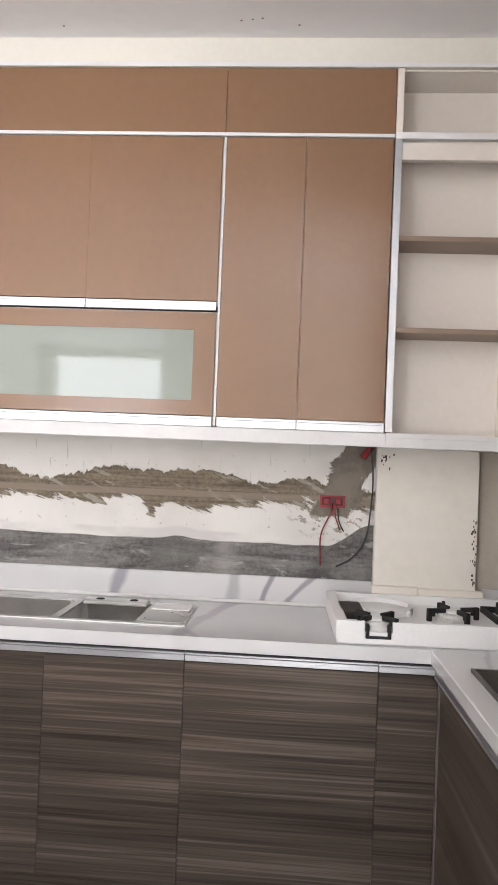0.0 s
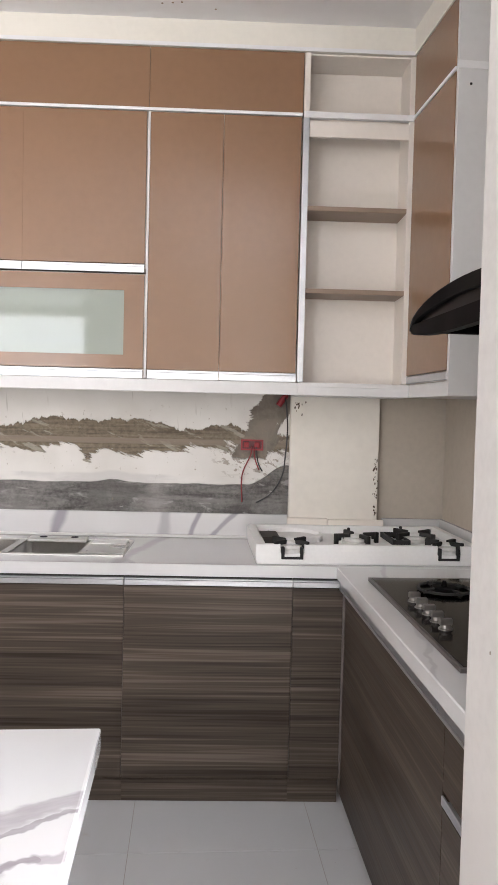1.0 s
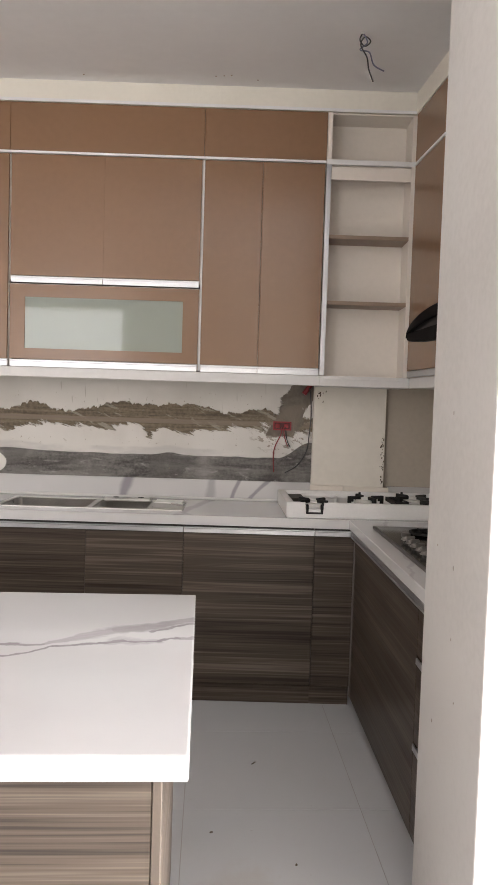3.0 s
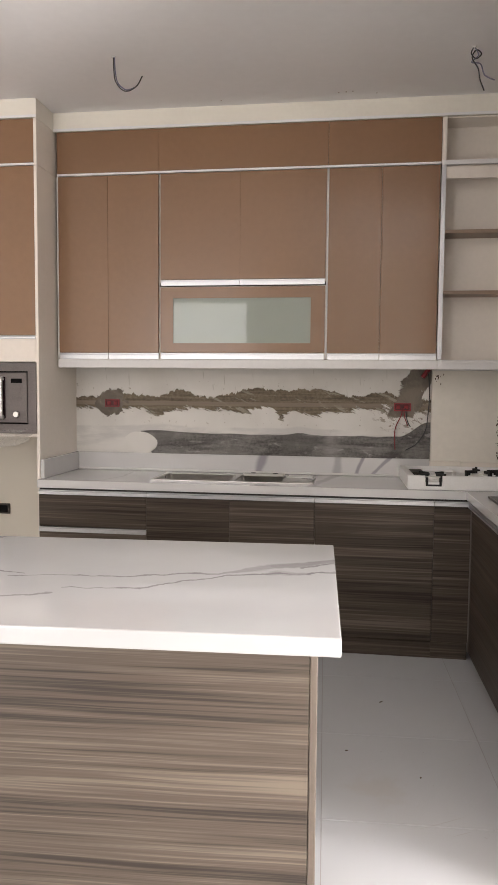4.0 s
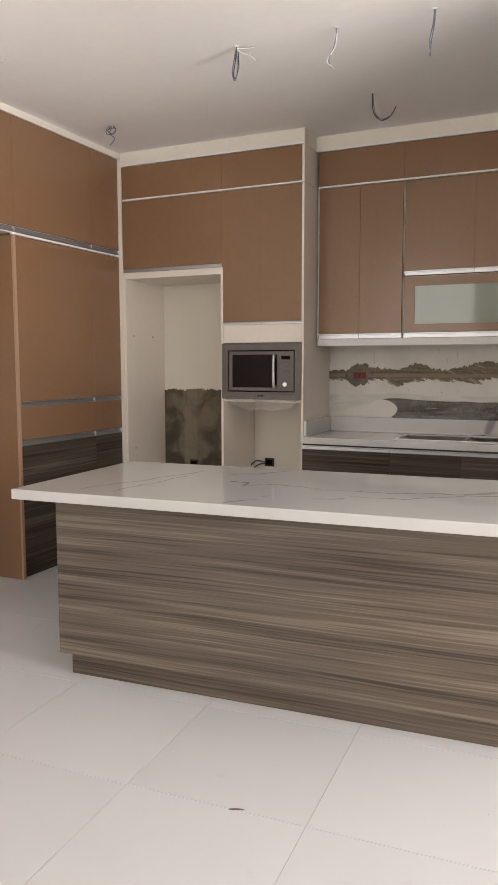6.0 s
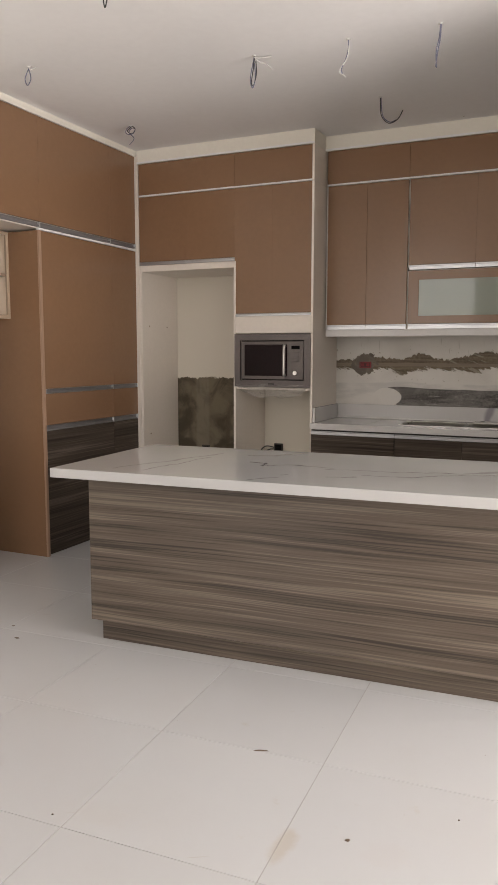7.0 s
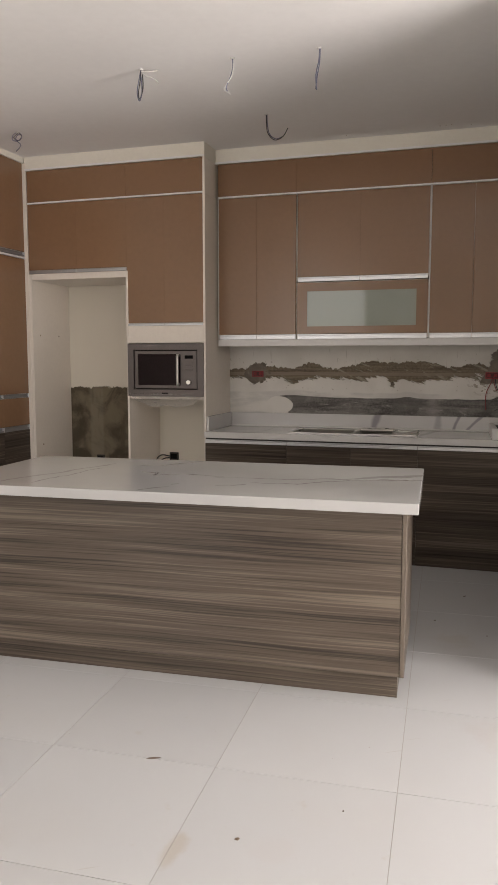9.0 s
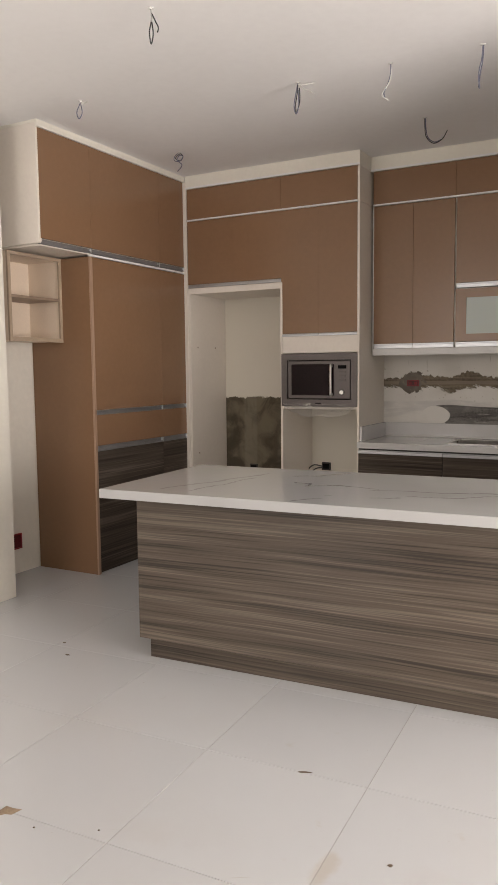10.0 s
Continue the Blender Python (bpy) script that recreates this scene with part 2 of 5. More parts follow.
KNOB_STEEL = plain("dull_knob_steel", (0.27, 0.255, 0.24), 0.4, 0.75, vary=0.1)
DULL_STEEL = plain("film_covered_steel", (0.17, 0.152, 0.148), 0.5, 0.6, vary=0.12, scale=10.0)
BLACK = plain("black_enamel", (0.006, 0.0055, 0.006), 0.55, vary=0.1, Specular_IOR_Level=0.05)
# Darker red for the box backs, painting in the shade of their depth.
RED_SHADED = plain("shaded_red_plastic", (0.13, 0.012, 0.016), 0.5, vary=0.25, scale=25.0)
BLACK_GLASS = plain("black_tempered_glass", (0.007, 0.006, 0.006), 0.09, vary=0.1, Specular_IOR_Level=0.1)
OVEN_GLASS = plain("dark_oven_glass", (0.018, 0.009, 0.011), 0.22, vary=0.2, Specular_IOR_Level=0.12)
CAST_IRON = plain("matt_cast_iron", (0.02, 0.02, 0.02), 0.7, vary=0.15, bumped=0.2)
FOAM = plain("white_foam", (0.86, 0.855, 0.845), 0.7, vary=0.03, bumped=0.15)
BURNER = plain("pale_burner_metal", (0.76, 0.745, 0.72), 0.45, 0.1, vary=0.1)
RED = plain("red_plastic_box", (0.32, 0.022, 0.03), 0.45, vary=0.2, scale=20.0)
WIRE_BLACK = plain("black_cable", (0.035, 0.035, 0.038), 0.5)
WIRE_RED = plain("red_cable", (0.26, 0.03, 0.035), 0.5)
WIRE_BLUE = plain("grey_blue_cable", (0.16, 0.165, 0.24), 0.5)
WIRE_WHITE = plain("white_cable", (0.75, 0.74, 0.72), 0.5)
CHROME = plain("chrome", (0.7, 0.7, 0.7), 0.12, 1.0)
SOCKET = plain("dark_socket_plate", (0.035, 0.028, 0.022), 0.5)
POST = plain("grey_brown_edge_band", (0.155, 0.125, 0.10), 0.4, vary=0.1)
CORNER_STRIP = plain("grey_taupe_strip", (0.15, 0.132, 0.12), 0.45)
TAN_SCRAP = plain("tan_scrap", (0.34, 0.25, 0.17), 0.8, vary=0.2, scale=30.0)
DEBRIS = plain("brown_scrap", (0.12, 0.085, 0.06), 0.8)


def tile_material():
    m = Nodes("polished_porcelain_tile", 0.16)
    r = m.random()
    cloud = m.noise(scale=1.6, detail=4)
    dust = m.noise(scale=7.0, detail=5, rough=0.65)
    speck = m.noise(scale=60.0, detail=2)
    base = m.mix(r, (0.528, 0.540, 0.558), (0.549, 0.562, 0.580))
    base = m.mix(m.math("MULTIPLY", m.step(cloud, 0.45, 0.8), 0.3), base, (0.52, 0.512, 0.505))
    base = m.mix(m.math("MULTIPLY", m.step(dust, 0.65, 0.80), 0.42), base, (0.45, 0.385, 0.31))
    base = m.mix(m.math("MULTIPLY", m.step(speck, 0.74, 0.8), 0.5), base, (0.28, 0.24, 0.2))
    # trodden smudges along the joints and a long scratch
    for x, y, r, ry, strength, stain in ((-0.80, -3.95, 0.035, 0.10, 0.40, (0.44, 0.36, 0.27)), (-0.52, -3.88, 0.10, 0.08, 0.10, (0.50, 0.43, 0.41)), (-1.35, -4.05, 0.16, 0.08, 0.10, (0.47, 0.41, 0.36)),
                                          (0.12, -2.95, 0.12, 0.2, 0.22, (0.50, 0.44, 0.42)), (-0.05, -1.95, 0.15, 0.12, 0.25, (0.48, 0.42, 0.36))):
        off = m.math("SQRT", m.math("ADD", m.math("POWER", m.math("DIVIDE", m.math("SUBTRACT", m.x, x), r), 2.0), m.math("POWER", m.math("DIVIDE", m.math("SUBTRACT", m.y, y), ry), 2.0)))
        off = m.math("ADD", off, m.math("MULTIPLY", m.math("SUBTRACT", dust, 0.5), 2.2))
        base = m.mix(m.math("MULTIPLY", m.step(off, 1.0, 0.25), strength), base, stain)
    hair = m.noise(m.vec(m.math("MULTIPLY", m.math("ADD", m.x, m.math("MULTIPLY", m.y, 0.6)), 2.2), m.math("MULTIPLY", m.math("SUBTRACT", m.y, m.math("MULTIPLY", m.x, 0.6)), 45.0), 0.0), 1.0, 2, 0.5)
    base = m.mix(m.math("MULTIPLY", m.step(hair, 0.755, 0.775), 0.35), base, (0.40, 0.36, 0.32))
    return m.done(base, m.math("MULTIPLY_ADD", m.step(dust, 0.5, 0.8), 0.06, m.step(cloud, 0.3, 0.75, 0.11, 0.19)))


def stripped_wall():
    """White skim coat, partly hacked off to brown render and grey concrete."""
    m = Nodes("hacked_plaster_wall", 0.85)
    flat = m.vec(m.x, 0.0, m.z)
    ragged = m.noise(flat, 9.0, 5, 0.65, 0.6)
    lean = m.math("MULTIPLY_ADD", m.z, -0.9, m.x)
    rise = m.math("MULTIPLY_ADD", m.x, 0.42, m.z)
    streaky = m.noise(m.vec(m.math("MULTIPLY", lean, 3.6), 0.0, m.math("MULTIPLY", rise, 22.0)), 1.0, 5, 0.68)
    level = m.noise(m.vec(m.math("MULTIPLY", m.x, 3.0), 1.0, m.math("MULTIPLY", m.z, 60.0)), 1.0, 4, 0.65)
    grit = m.noise(flat, 55.0, 4, 0.7)
    drip = m.noise(m.vec(m.math("MULTIPLY", m.x, 34.0), 0.0, m.math("MULTIPLY", m.z, 7.0)), 1.0, 3, 0.6)
    white = m.mix(m.step(m.noise(flat, 3.0, 4), 0.4, 0.7), (0.72, 0.702, 0.67), (0.63, 0.61, 0.575))
    # brown band along the chased conduit
    up = m.math("SUBTRACT", m.z, 1.335)
    top = m.math("ADD", m.humps(m.x, 0.040, ((-1.59, 0.08, 0.018), (-1.26, 0.11, 0.046), (-0.78, 0.17, 0.056), (-0.42, 0.22, 0.058), (-0.02, 0.09, 0.04))), m.math("MULTIPLY", m.math("SUBTRACT", drip, 0.5), 0.06))
    top = m.math("ADD", top, m.math("MULTIPLY", m.math("SUBTRACT", ragged, 0.5), 0.06))
    in_top = m.step(m.math("SUBTRACT", top, up), 0.0, 0.006)
    depth = m.humps(m.x, 0.036, ((-1.39, 0.07, 0.042), (-0.94, 0.13, 0.022), (-0.633, 0.034, 0.045), (-0.42, 0.15, 0.038), (-0.1, 0.12, -0.008)))
    bottom = m.math("ADD", depth, m.math("ADD", m.math("MULTIPLY", m.math("SUBTRACT", streaky, 0.5), 0.19), m.math("MULTIPLY", m.math("SUBTRACT", ragged, 0.5), 0.05)))
    in_bottom = m.step(m.math("ADD", up, bottom), 0.0, 0.012)
    band = m.math("MULTIPLY", in_top, in_bottom)
    # patch round the box and up to the cabinets
    px, pz = m.math("SUBTRACT", m.x, m.math("MULTIPLY_ADD", m.math("SUBTRACT", m.z, 1.33), 0.42, 0.125)), m.z
    wide = m.math("SUBTRACT", 0.085, m.math("ADD", m.math("ABSOLUTE", px), m.math("MULTIPLY", m.math("SUBTRACT", ragged, 0.5), 0.16)))
    patch = m.math("MULTIPLY", m.step(wide, 0.0, 0.01), m.step(m.math("ADD", pz, m.math("MULTIPLY", ragged, 0.05)), 1.285, 1.295))
    round_left = m.math("ADD", m.math("POWER", m.math("MULTIPLY", m.math("ADD", m.x, 1.71), 0.95), 2.0), m.math("POWER", m.math("MULTIPLY", m.math("SUBTRACT", m.z, 1.345), 1.15), 2.0))
    patch_left = m.step(m.math("ADD", m.math("SQRT", round_left), m.math("MULTIPLY", m.math("SUBTRACT", ragged, 0.5), 0.20)), 0.094, 0.087)
    tan = m.mix(m.step(m.math("MULTIPLY_ADD", grit, 0.4, m.math("MULTIPLY", level, 0.6)), 0.36, 0.66), (0.102, 0.080, 0.055), (0.262, 0.215, 0.156))
    tan = m.mix(m.math("MULTIPLY", m.step(streaky, 0.57, 0.63), 0.34), tan, (0.58, 0.58, 0.50))
    chase = m.math("SUBTRACT", 1.0, m.step(m.math("ABSOLUTE", m.math("SUBTRACT", up, -0.002)), 0.011, 0.015))
    tan = m.mix(m.math("MULTIPLY", chase, m.step(grit, 0.25, 0.7, 0.9, 0.55)), tan, (0.27, 0.225, 0.18))
    patch_grey = m.mix(m.step(ragged, 0.3, 0.7), (0.135, 0.115, 0.093), (0.23, 0.20, 0.165))
    colour = m.mix(band, white, tan)
    colour = m.mix(m.math("MAXIMUM", patch, patch_left), colour, patch_grey)
    # grey concrete strip over the upstand
    edge = m.math("MULTIPLY_ADD", m.math("SUBTRACT", m.noise(m.vec(m.x, 2.0, 0.0), 4.5, 4), 0.5), 0.022, m.humps(m.x, 1.149, ((-1.42, 0.2, 0.014), (-0.51, 0.06, 0.012))))
    climb = m.step(m.x, 0.08, 0.26, 0.0, 0.09)
    in_low = m.step(m.math("SUBTRACT", m.math("ADD", edge, climb), m.z), 0.0, 0.005)
    left = m.math("ADD", m.x, m.math("MULTIPLY_ADD", m.math("SUBTRACT", m.z, 1.09), 0.5, m.math("MULTIPLY", ragged, 0.07)))
    in_low = m.math("MULTIPLY", in_low, m.step(left, -1.455, -1.448))
    trowel = m.noise(m.vec(m.math("MULTIPLY", m.x, 3.2), 0.0, m.math("MULTIPLY", m.z, 17.0)), 1.0, 5, 0.66, 0.5)
    trowel = m.math("MULTIPLY_ADD", grit, 0.3, m.math("MULTIPLY", trowel, 0.7))
    concrete = m.mix(m.step(trowel, 0.36, 0.62), (0.054, 0.050, 0.047), (0.222, 0.213, 0.203))
    patchy = m.noise(m.vec(m.math("MULTIPLY", m.x, 4.5), 6.0, m.math("MULTIPLY", m.z, 3.0)), 1.0, 2, 0.4)
    concrete = m.mix(m.math("MULTIPLY", m.step(patchy, 0.52, 0.56), 0.5), concrete, (0.11, 0.103, 0.097))
    wash = m.noise(m.vec(m.math("MULTIPLY", m.x, 6.0), 2.0, m.math("MULTIPLY", m.z, 22.0)), 1.0, 4, 0.65, 0.8)
    concrete = m.mix(m.math("MULTIPLY", m.step(wash, 0.60, 0.70), 0.55), concrete, (0.48, 0.47, 0.455))
    pale = m.humps(m.x, 0.0, ((-0.32, 0.06, 0.55), (-1.0, 0.16, 0.2)))
    concrete = m.mix(m.math("MULTIPLY", pale, m.step(wash, 0.35, 0.6, 0.5, 1.0)), concrete, (0.42, 0.40, 0.385))
    # thin grey wash smeared over the skim coat above the strip
    above = m.math("SUBTRACT", m.z, m.math("ADD", edge, climb))
    veil = m.math("MULTIPLY", m.step(above, 0.045, 0.03), m.step(m.noise(m.vec(m.math("MULTIPLY", m.x, 2.4), 8.0, m.math("MULTIPLY", m.z, 9.0)), 1.0, 4, 0.6), 0.44, 0.62))
    colour = m.mix(m.math("MULTIPLY", veil, 0.5), colour, (0.47, 0.46, 0.455))
    colour = m.mix(in_low, colour, concrete)
    # chips and splashes in the skim coat
    chip = m.step(m.noise(m.vec(m.math("MULTIPLY", m.x, 16.0), 0.0, m.math("MULTIPLY", m.z, 8.0)), 1.0, 3, 0.6), 0.73, 0.76)
    colour = m.mix(m.math("MULTIPLY", chip, 0.8), colour, (0.22, 0.19, 0.15))
    near = m.math("SUBTRACT", 1.0, m.step(m.math("ABSOLUTE", m.math("SUBTRACT", up, 0.0)), 0.10, 0.20))
    fleck = m.step(m.noise(m.vec(m.math("MULTIPLY", m.x, 38.0), 3.0, m.math("MULTIPLY", m.z, 30.0)), 1.0, 4, 0.7), 0.63, 0.67)
    colour = m.mix(m.math("MULTIPLY", m.math("MULTIPLY", fleck, near), 0.7), colour, (0.27, 0.225, 0.165))
    # scattered scraps of render left round the box
    round_box = m.math("SQRT", m.math("ADD", m.math("POWER", m.math("MULTIPLY", m.math("SUBTRACT", m.x, 0.10), 0.62), 2.0), m.math("POWER", m.math("SUBTRACT", m.z, 1.27), 2.0)))
    left_on = m.step(m.noise(m.vec(m.math("MULTIPLY_ADD", m.z, 14.0, m.math("MULTIPLY", m.x, 24.0)), 7.0, m.math("MULTIPLY", m.z, 30.0)), 1.0, 4, 0.65), 0.54, 0.58)
    colour = m.mix(m.math("MULTIPLY", m.math("MULTIPLY", left_on, m.step(round_box, 0.13, 0.07)), 0.75), colour, (0.24, 0.20, 0.155))
    # upright scraper scratches over the band, and a fan of scrapes by the box
    scratch = m.noise(m.vec(m.math("MULTIPLY_ADD", m.z, 4.0, m.math("MULTIPLY", m.x, 58.0)), 5.0, m.math("MULTIPLY", m.z, 5.0)), 1.0, 2, 0.5)
    zone = m.math("MULTIPLY", m.step(m.z, 1.36, 1.40), m.step(m.noise(flat, 2.6, 2), 0.46, 0.56))
    colour = m.mix(m.math("MULTIPLY", m.math("MULTIPLY", m.step(scratch, 0.635, 0.68), zone), 0.4), colour, (0.27, 0.24, 0.20))
    fx, fz = m.math("SUBTRACT", m.x, 0.16), m.math("SUBTRACT", m.z, 1.20)
    fan = m.noise(m.vec(m.math("MULTIPLY", m.math("ARCTAN2", fz, fx), 15.0), 0.0, m.math("MULTIPLY", m.math("ADD", fx, fz), 3.0)), 1.0, 3, 0.6)
    reach = m.math("SQRT", m.math("ADD", m.math("POWER", fx, 2.0), m.math("POWER", fz, 2.0)))
    colour = m.mix(m.math("MULTIPLY", m.math("MULTIPLY", m.step(fan, 0.58, 0.66), m.step(reach, 0.24, 0.12)), 0.25), colour, (0.30, 0.27, 0.225))
    # smear of skim coat on the concrete
    sx, sz = m.math("DIVIDE", m.math("ADD", m.x, 1.53), 0.115), m.math("DIVIDE", m.math("SUBTRACT", m.z, 1.08), 0.075)
    smear = m.math("ADD", m.math("SQRT", m.math("ADD", m.math("POWER", sx, 2.0), m.math("POWER", sz, 2.0))), m.math("MULTIPLY", m.math("SUBTRACT", ragged, 0.5), 0.25))
    smear = m.step(smear, 1.0, 0.93)
    colour = m.mix(smear, colour, white)
    bare = m.math("MAXIMUM", m.math("MAXIMUM", band, in_low), m.math("MAXIMUM", patch, patch_left))
    bare = m.math("MULTIPLY", bare, m.math("SUBTRACT", 1.0, smear))
    m.bump(m.math("ADD", m.math("MULTIPLY", bare, -1.0), m.math("MULTIPLY", ragged, 0.3)), 0.8, 0.006)
    return m.done(colour)


def bare_concrete():
    """Bay wall: painted above, raw render below."""
    m = Nodes("half_rendered_wall", 0.85)
    ragged = m.noise(scale=11.0, detail=5, rough=0.65)
    blot = m.noise(scale=4.0, detail=5, rough=0.6, distort=0.8)
    drip = m.noise(m.vec(m.math("MULTIPLY", m.x, 9.0), 0.0, m.math("MULTIPLY", m.z, 2.0)), 1.0, 3)
    raw = m.mix(m.step(blot, 0.36, 0.64), (0.070, 0.056, 0.036), (0.185, 0.154, 0.104))
    stripe = m.math("SUBTRACT", 1.0, m.step(m.math("ABSOLUTE", m.math("ADD", m.x, 3.17)), 0.05, 0.075))
    raw = m.mix(m.math("MULTIPLY", stripe, 0.25), raw, (0.30, 0.275, 0.22))
    raw = m.mix(m.math("MULTIPLY", m.step(drip, 0.56, 0.68), 0.5), raw, (0.07, 0.055, 0.035))
    mask = m.step(m.math("ADD", m.z, m.math("MULTIPLY", m.math("SUBTRACT", ragged, 0.5), 0.09)), 1.215, 1.205)
    mask = m.math("MULTIPLY", mask, m.step(m.x, -2.60, -2.605))
    m.bump(m.math("SUBTRACT", m.math("MULTIPLY", ragged, 0.4), mask), 0.7, 0.005)
    return m.done(m.mix(mask, (0.76, 0.715, 0.625), raw))


def frosted(name, colour, through_it, rough, ior=1.45):
    m = Nodes(name, rough, Transmission_Weight=through_it, IOR=ior)
    n = m.noise(scale=3.0)
    return m.done(m.mix(n, colour, tuple(c * 0.93 for c in colour)))


def cling_film():
    m = Nodes("clear_cling_film", 0.2, Transmission_Weight=0.25, IOR=1.2, Alpha=0.3)
    m.bump(m.noise(scale=22.0, detail=3, distort=1.5), 0.6, 0.004)
    return m.done((0.85, 0.83, 0.8))


TILE, STRIPPED, HALF_RENDER, FILM = tile_material(), stripped_wall(), bare_concrete(), cling_film()
FROST = frosted("frosted_cabinet_glass", (0.395, 0.44, 0.388), 0.25, 0.05, 1.46)
SMOKED = frosted("smoked_curved_glass", (0.016, 0.012, 0.011), 0.25, 0.08)
CLEAR = frosted("clear_window_glass", (0.95, 0.97, 0.96), 1.0, 0.0)

# ---- building blocks ----
HERE = Matrix()
BASES = {}


def thing(name, label, category, base=(0, 0, 0), group="", kind=""):
    """A thing's Empty at its base; the parts are given in the coordinates of the run that is being built."""
    ob = new(name)
    ob.empty_display_size = 0.1
    ob.matrix_world = HERE @ Matrix.Translation(base)
    BASES[ob.name] = Vector(base)
    return tagged(ob, label, category, group, kind)


def part(name, bm, material, parent, label=""):
    base = BASES[parent.name]
    bmesh.ops.translate(bm, verts=bm.verts, vec=-base)
    mesh = bpy.data.meshes.new(name)
    bm.to_mesh(mesh)
    bm.free()
    mesh.materials.append(material)
    ob = new(name, mesh)
    ob.parent = parent
    BASES[ob.name] = base
    return tagged(ob, label)


def single(name, bm, material, label, category, base=(0, 0, 0), group="", kind=""):
    """A thing or piece of the setting that is one mesh."""
    bmesh.ops.translate(bm, verts=bm.verts, vec=-Vector(base))
    mesh = bpy.data.meshes.new(name)
    bm.to_mesh(mesh)
    bm.free()
    mesh.materials.append(material)
    ob = new(name, mesh)
    ob.matrix_world = HERE @ Matrix.Translation(base)
    BASES[ob.name] = Vector(base)
    return tagged(ob, label, category, group, kind)


def box(x0, x1, y0, y1, z0, z1, bevel=0.0, bm=None, segments=1):
    piece = bmesh.new()
    bmesh.ops.create_cube(piece, size=1.0)
    for v in piece.verts:
        v.co = Vector((x0 + (v.co.x + 0.5) * (x1 - x0), y0 + (v.co.y + 0.5) * (y1 - y0), z0 + (v.co.z + 0.5) * (z1 - z0)))
    if bevel:
        bmesh.ops.bevel(piece, geom=piece.edges[:], offset=bevel, segments=segments, affect="EDGES", profile=0.6)
    return merge(bm, piece)


def merge(bm, piece):
    if bm is None:
        return piece
    seen = {v: bm.verts.new(v.co) for v in piece.verts}
    for f in piece.faces:
        made = bm.faces.new([seen[v] for v in f.verts])
        made.smooth = f.smooth
    piece.free()
    return bm


def cells(xs, ys, keep, z0, z1, bevel=0.0):
    """A flat slab made of the kept cells of a grid, with its edges all round."""
    bm = bmesh.new()
    at = {}

    def vert(i, j, k):
        if (i, j, k) not in at:
            at[i, j, k] = bm.verts.new((xs[i], ys[j], (z0, z1)[k]))
        return at[i, j, k]

    kept = {(i, j) for i in range(len(xs) - 1) for j in range(len(ys) - 1) if keep(i, j)}
    for i, j in kept:
        bm.faces.new([vert(i, j, 1), vert(i + 1, j, 1), vert(i + 1, j + 1, 1), vert(i, j + 1, 1)])
        bm.faces.new([vert(i, j + 1, 0), vert(i + 1, j + 1, 0), vert(i + 1, j, 0), vert(i, j, 0)])
        for (a, b), (c, d), (e, f) in (((-1, 0), (0, 1), (0, 0)), ((1, 0), (1, 0), (1, 1)), ((0, -1), (0, 0), (1, 0)), ((0, 1), (1, 1), (0, 1))):
            if (i + a, j + b) not in kept:
                bm.faces.new([vert(i + c, j + d, 0), vert(i + e, j + f, 0), vert(i + e, j + f, 1), vert(i + c, j + d, 1)])
    if bevel:
        sharp = [e for e in bm.edges if len(e.link_faces) == 2 and e.calc_face_angle(0) > 0.5]
        bmesh.ops.bevel(bm, geom=sharp, offset=bevel, segments=2, affect="EDGES")
    return bm


def tube(points, r, sides=7, bm=None):
    """A round cable through the points, smoothed."""
    bm = bm or bmesh.new()
    pts = [Vector(p) for p in points]
    path = []
    for i in range(len(pts) - 1):
        a, b, c, d = pts[max(i - 1, 0)], pts[i], pts[i + 1], pts[min(i + 2, len(pts) - 1)]
        for k in range(6):
            t = k / 6
            path.append(0.5 * (2 * b + (c - a) * t + (2 * a - 5 * b + 4 * c - d) * t * t + (3 * b - a - 3 * c + d) * t ** 3))
    path.append(pts[-1])
    rings = []
    for i, p in enumerate(path):
        way = (path[min(i + 1, len(path) - 1)] - path[max(i - 1, 0)]).normalized()
        side = way.cross(Vector((0.31, 0.93, 0.2))).normalized()
        up = way.cross(side)
        rings.append([bm.verts.new(p + r * (math.cos(a) * side + math.sin(a) * up)) for a in (2 * math.pi * k / sides for k in range(sides))])
    for a, b in zip(rings, rings[1:]):
        for k in range(sides):
            bm.faces.new([a[k], a[(k + 1) % sides], b[(k + 1) % sides], b[k]]).smooth = True
    bm.faces.new(rings[0][::-1])
    bm.faces.new(rings[-1])
    return bm


def turned(profile, centre, sides=28, bm=None):
    """A turned shape: profile of (radius, height), about a vertical axis at centre."""
    bm = bm or bmesh.new()
    c = Vector(centre)
    rings = [[bm.verts.new(c + Vector((r * math.cos(a), r * math.sin(a), h))) for a in (2 * math.pi * k / sides for k in range(sides))] for r, h in profile]
    for a, b in zip(rings, rings[1:]):
        for k in range(sides):
            bm.faces.new([a[k], a[(k + 1) % sides], b[(k + 1) % sides], b[k]])
    bm.faces.new(rings[0][::-1])
    bm.faces.new(rings[-1])
    return bm


def spun(angle, x, y):
    """A run turned by an angle about a point of the plan."""
    return Matrix.Translation((x, y, 0)) @ Matrix.Rotation(radians(angle), 4, "Z") @ Matrix.Translation((-x, -y, 0))

# ---- the large structure ----
CEIL = 3.015
BACK, UPPER, TOWER, BASE = 0.0, -0.325, -0.565, -0.615
LEFT_RUN, RIGHT_RUN, BASE_RUN, UPPER_RUN, ISLAND_RUN, ROOM = spun(0.2, -3.463, -0.565), spun(3.0, 0.706, -0.327), spun(1.8, 0.706, -0.327), spun(4.2, 0.706, -0.327), spun(3.0, -0.181, -3.017), spun(2.6, -0.196, -3.463)


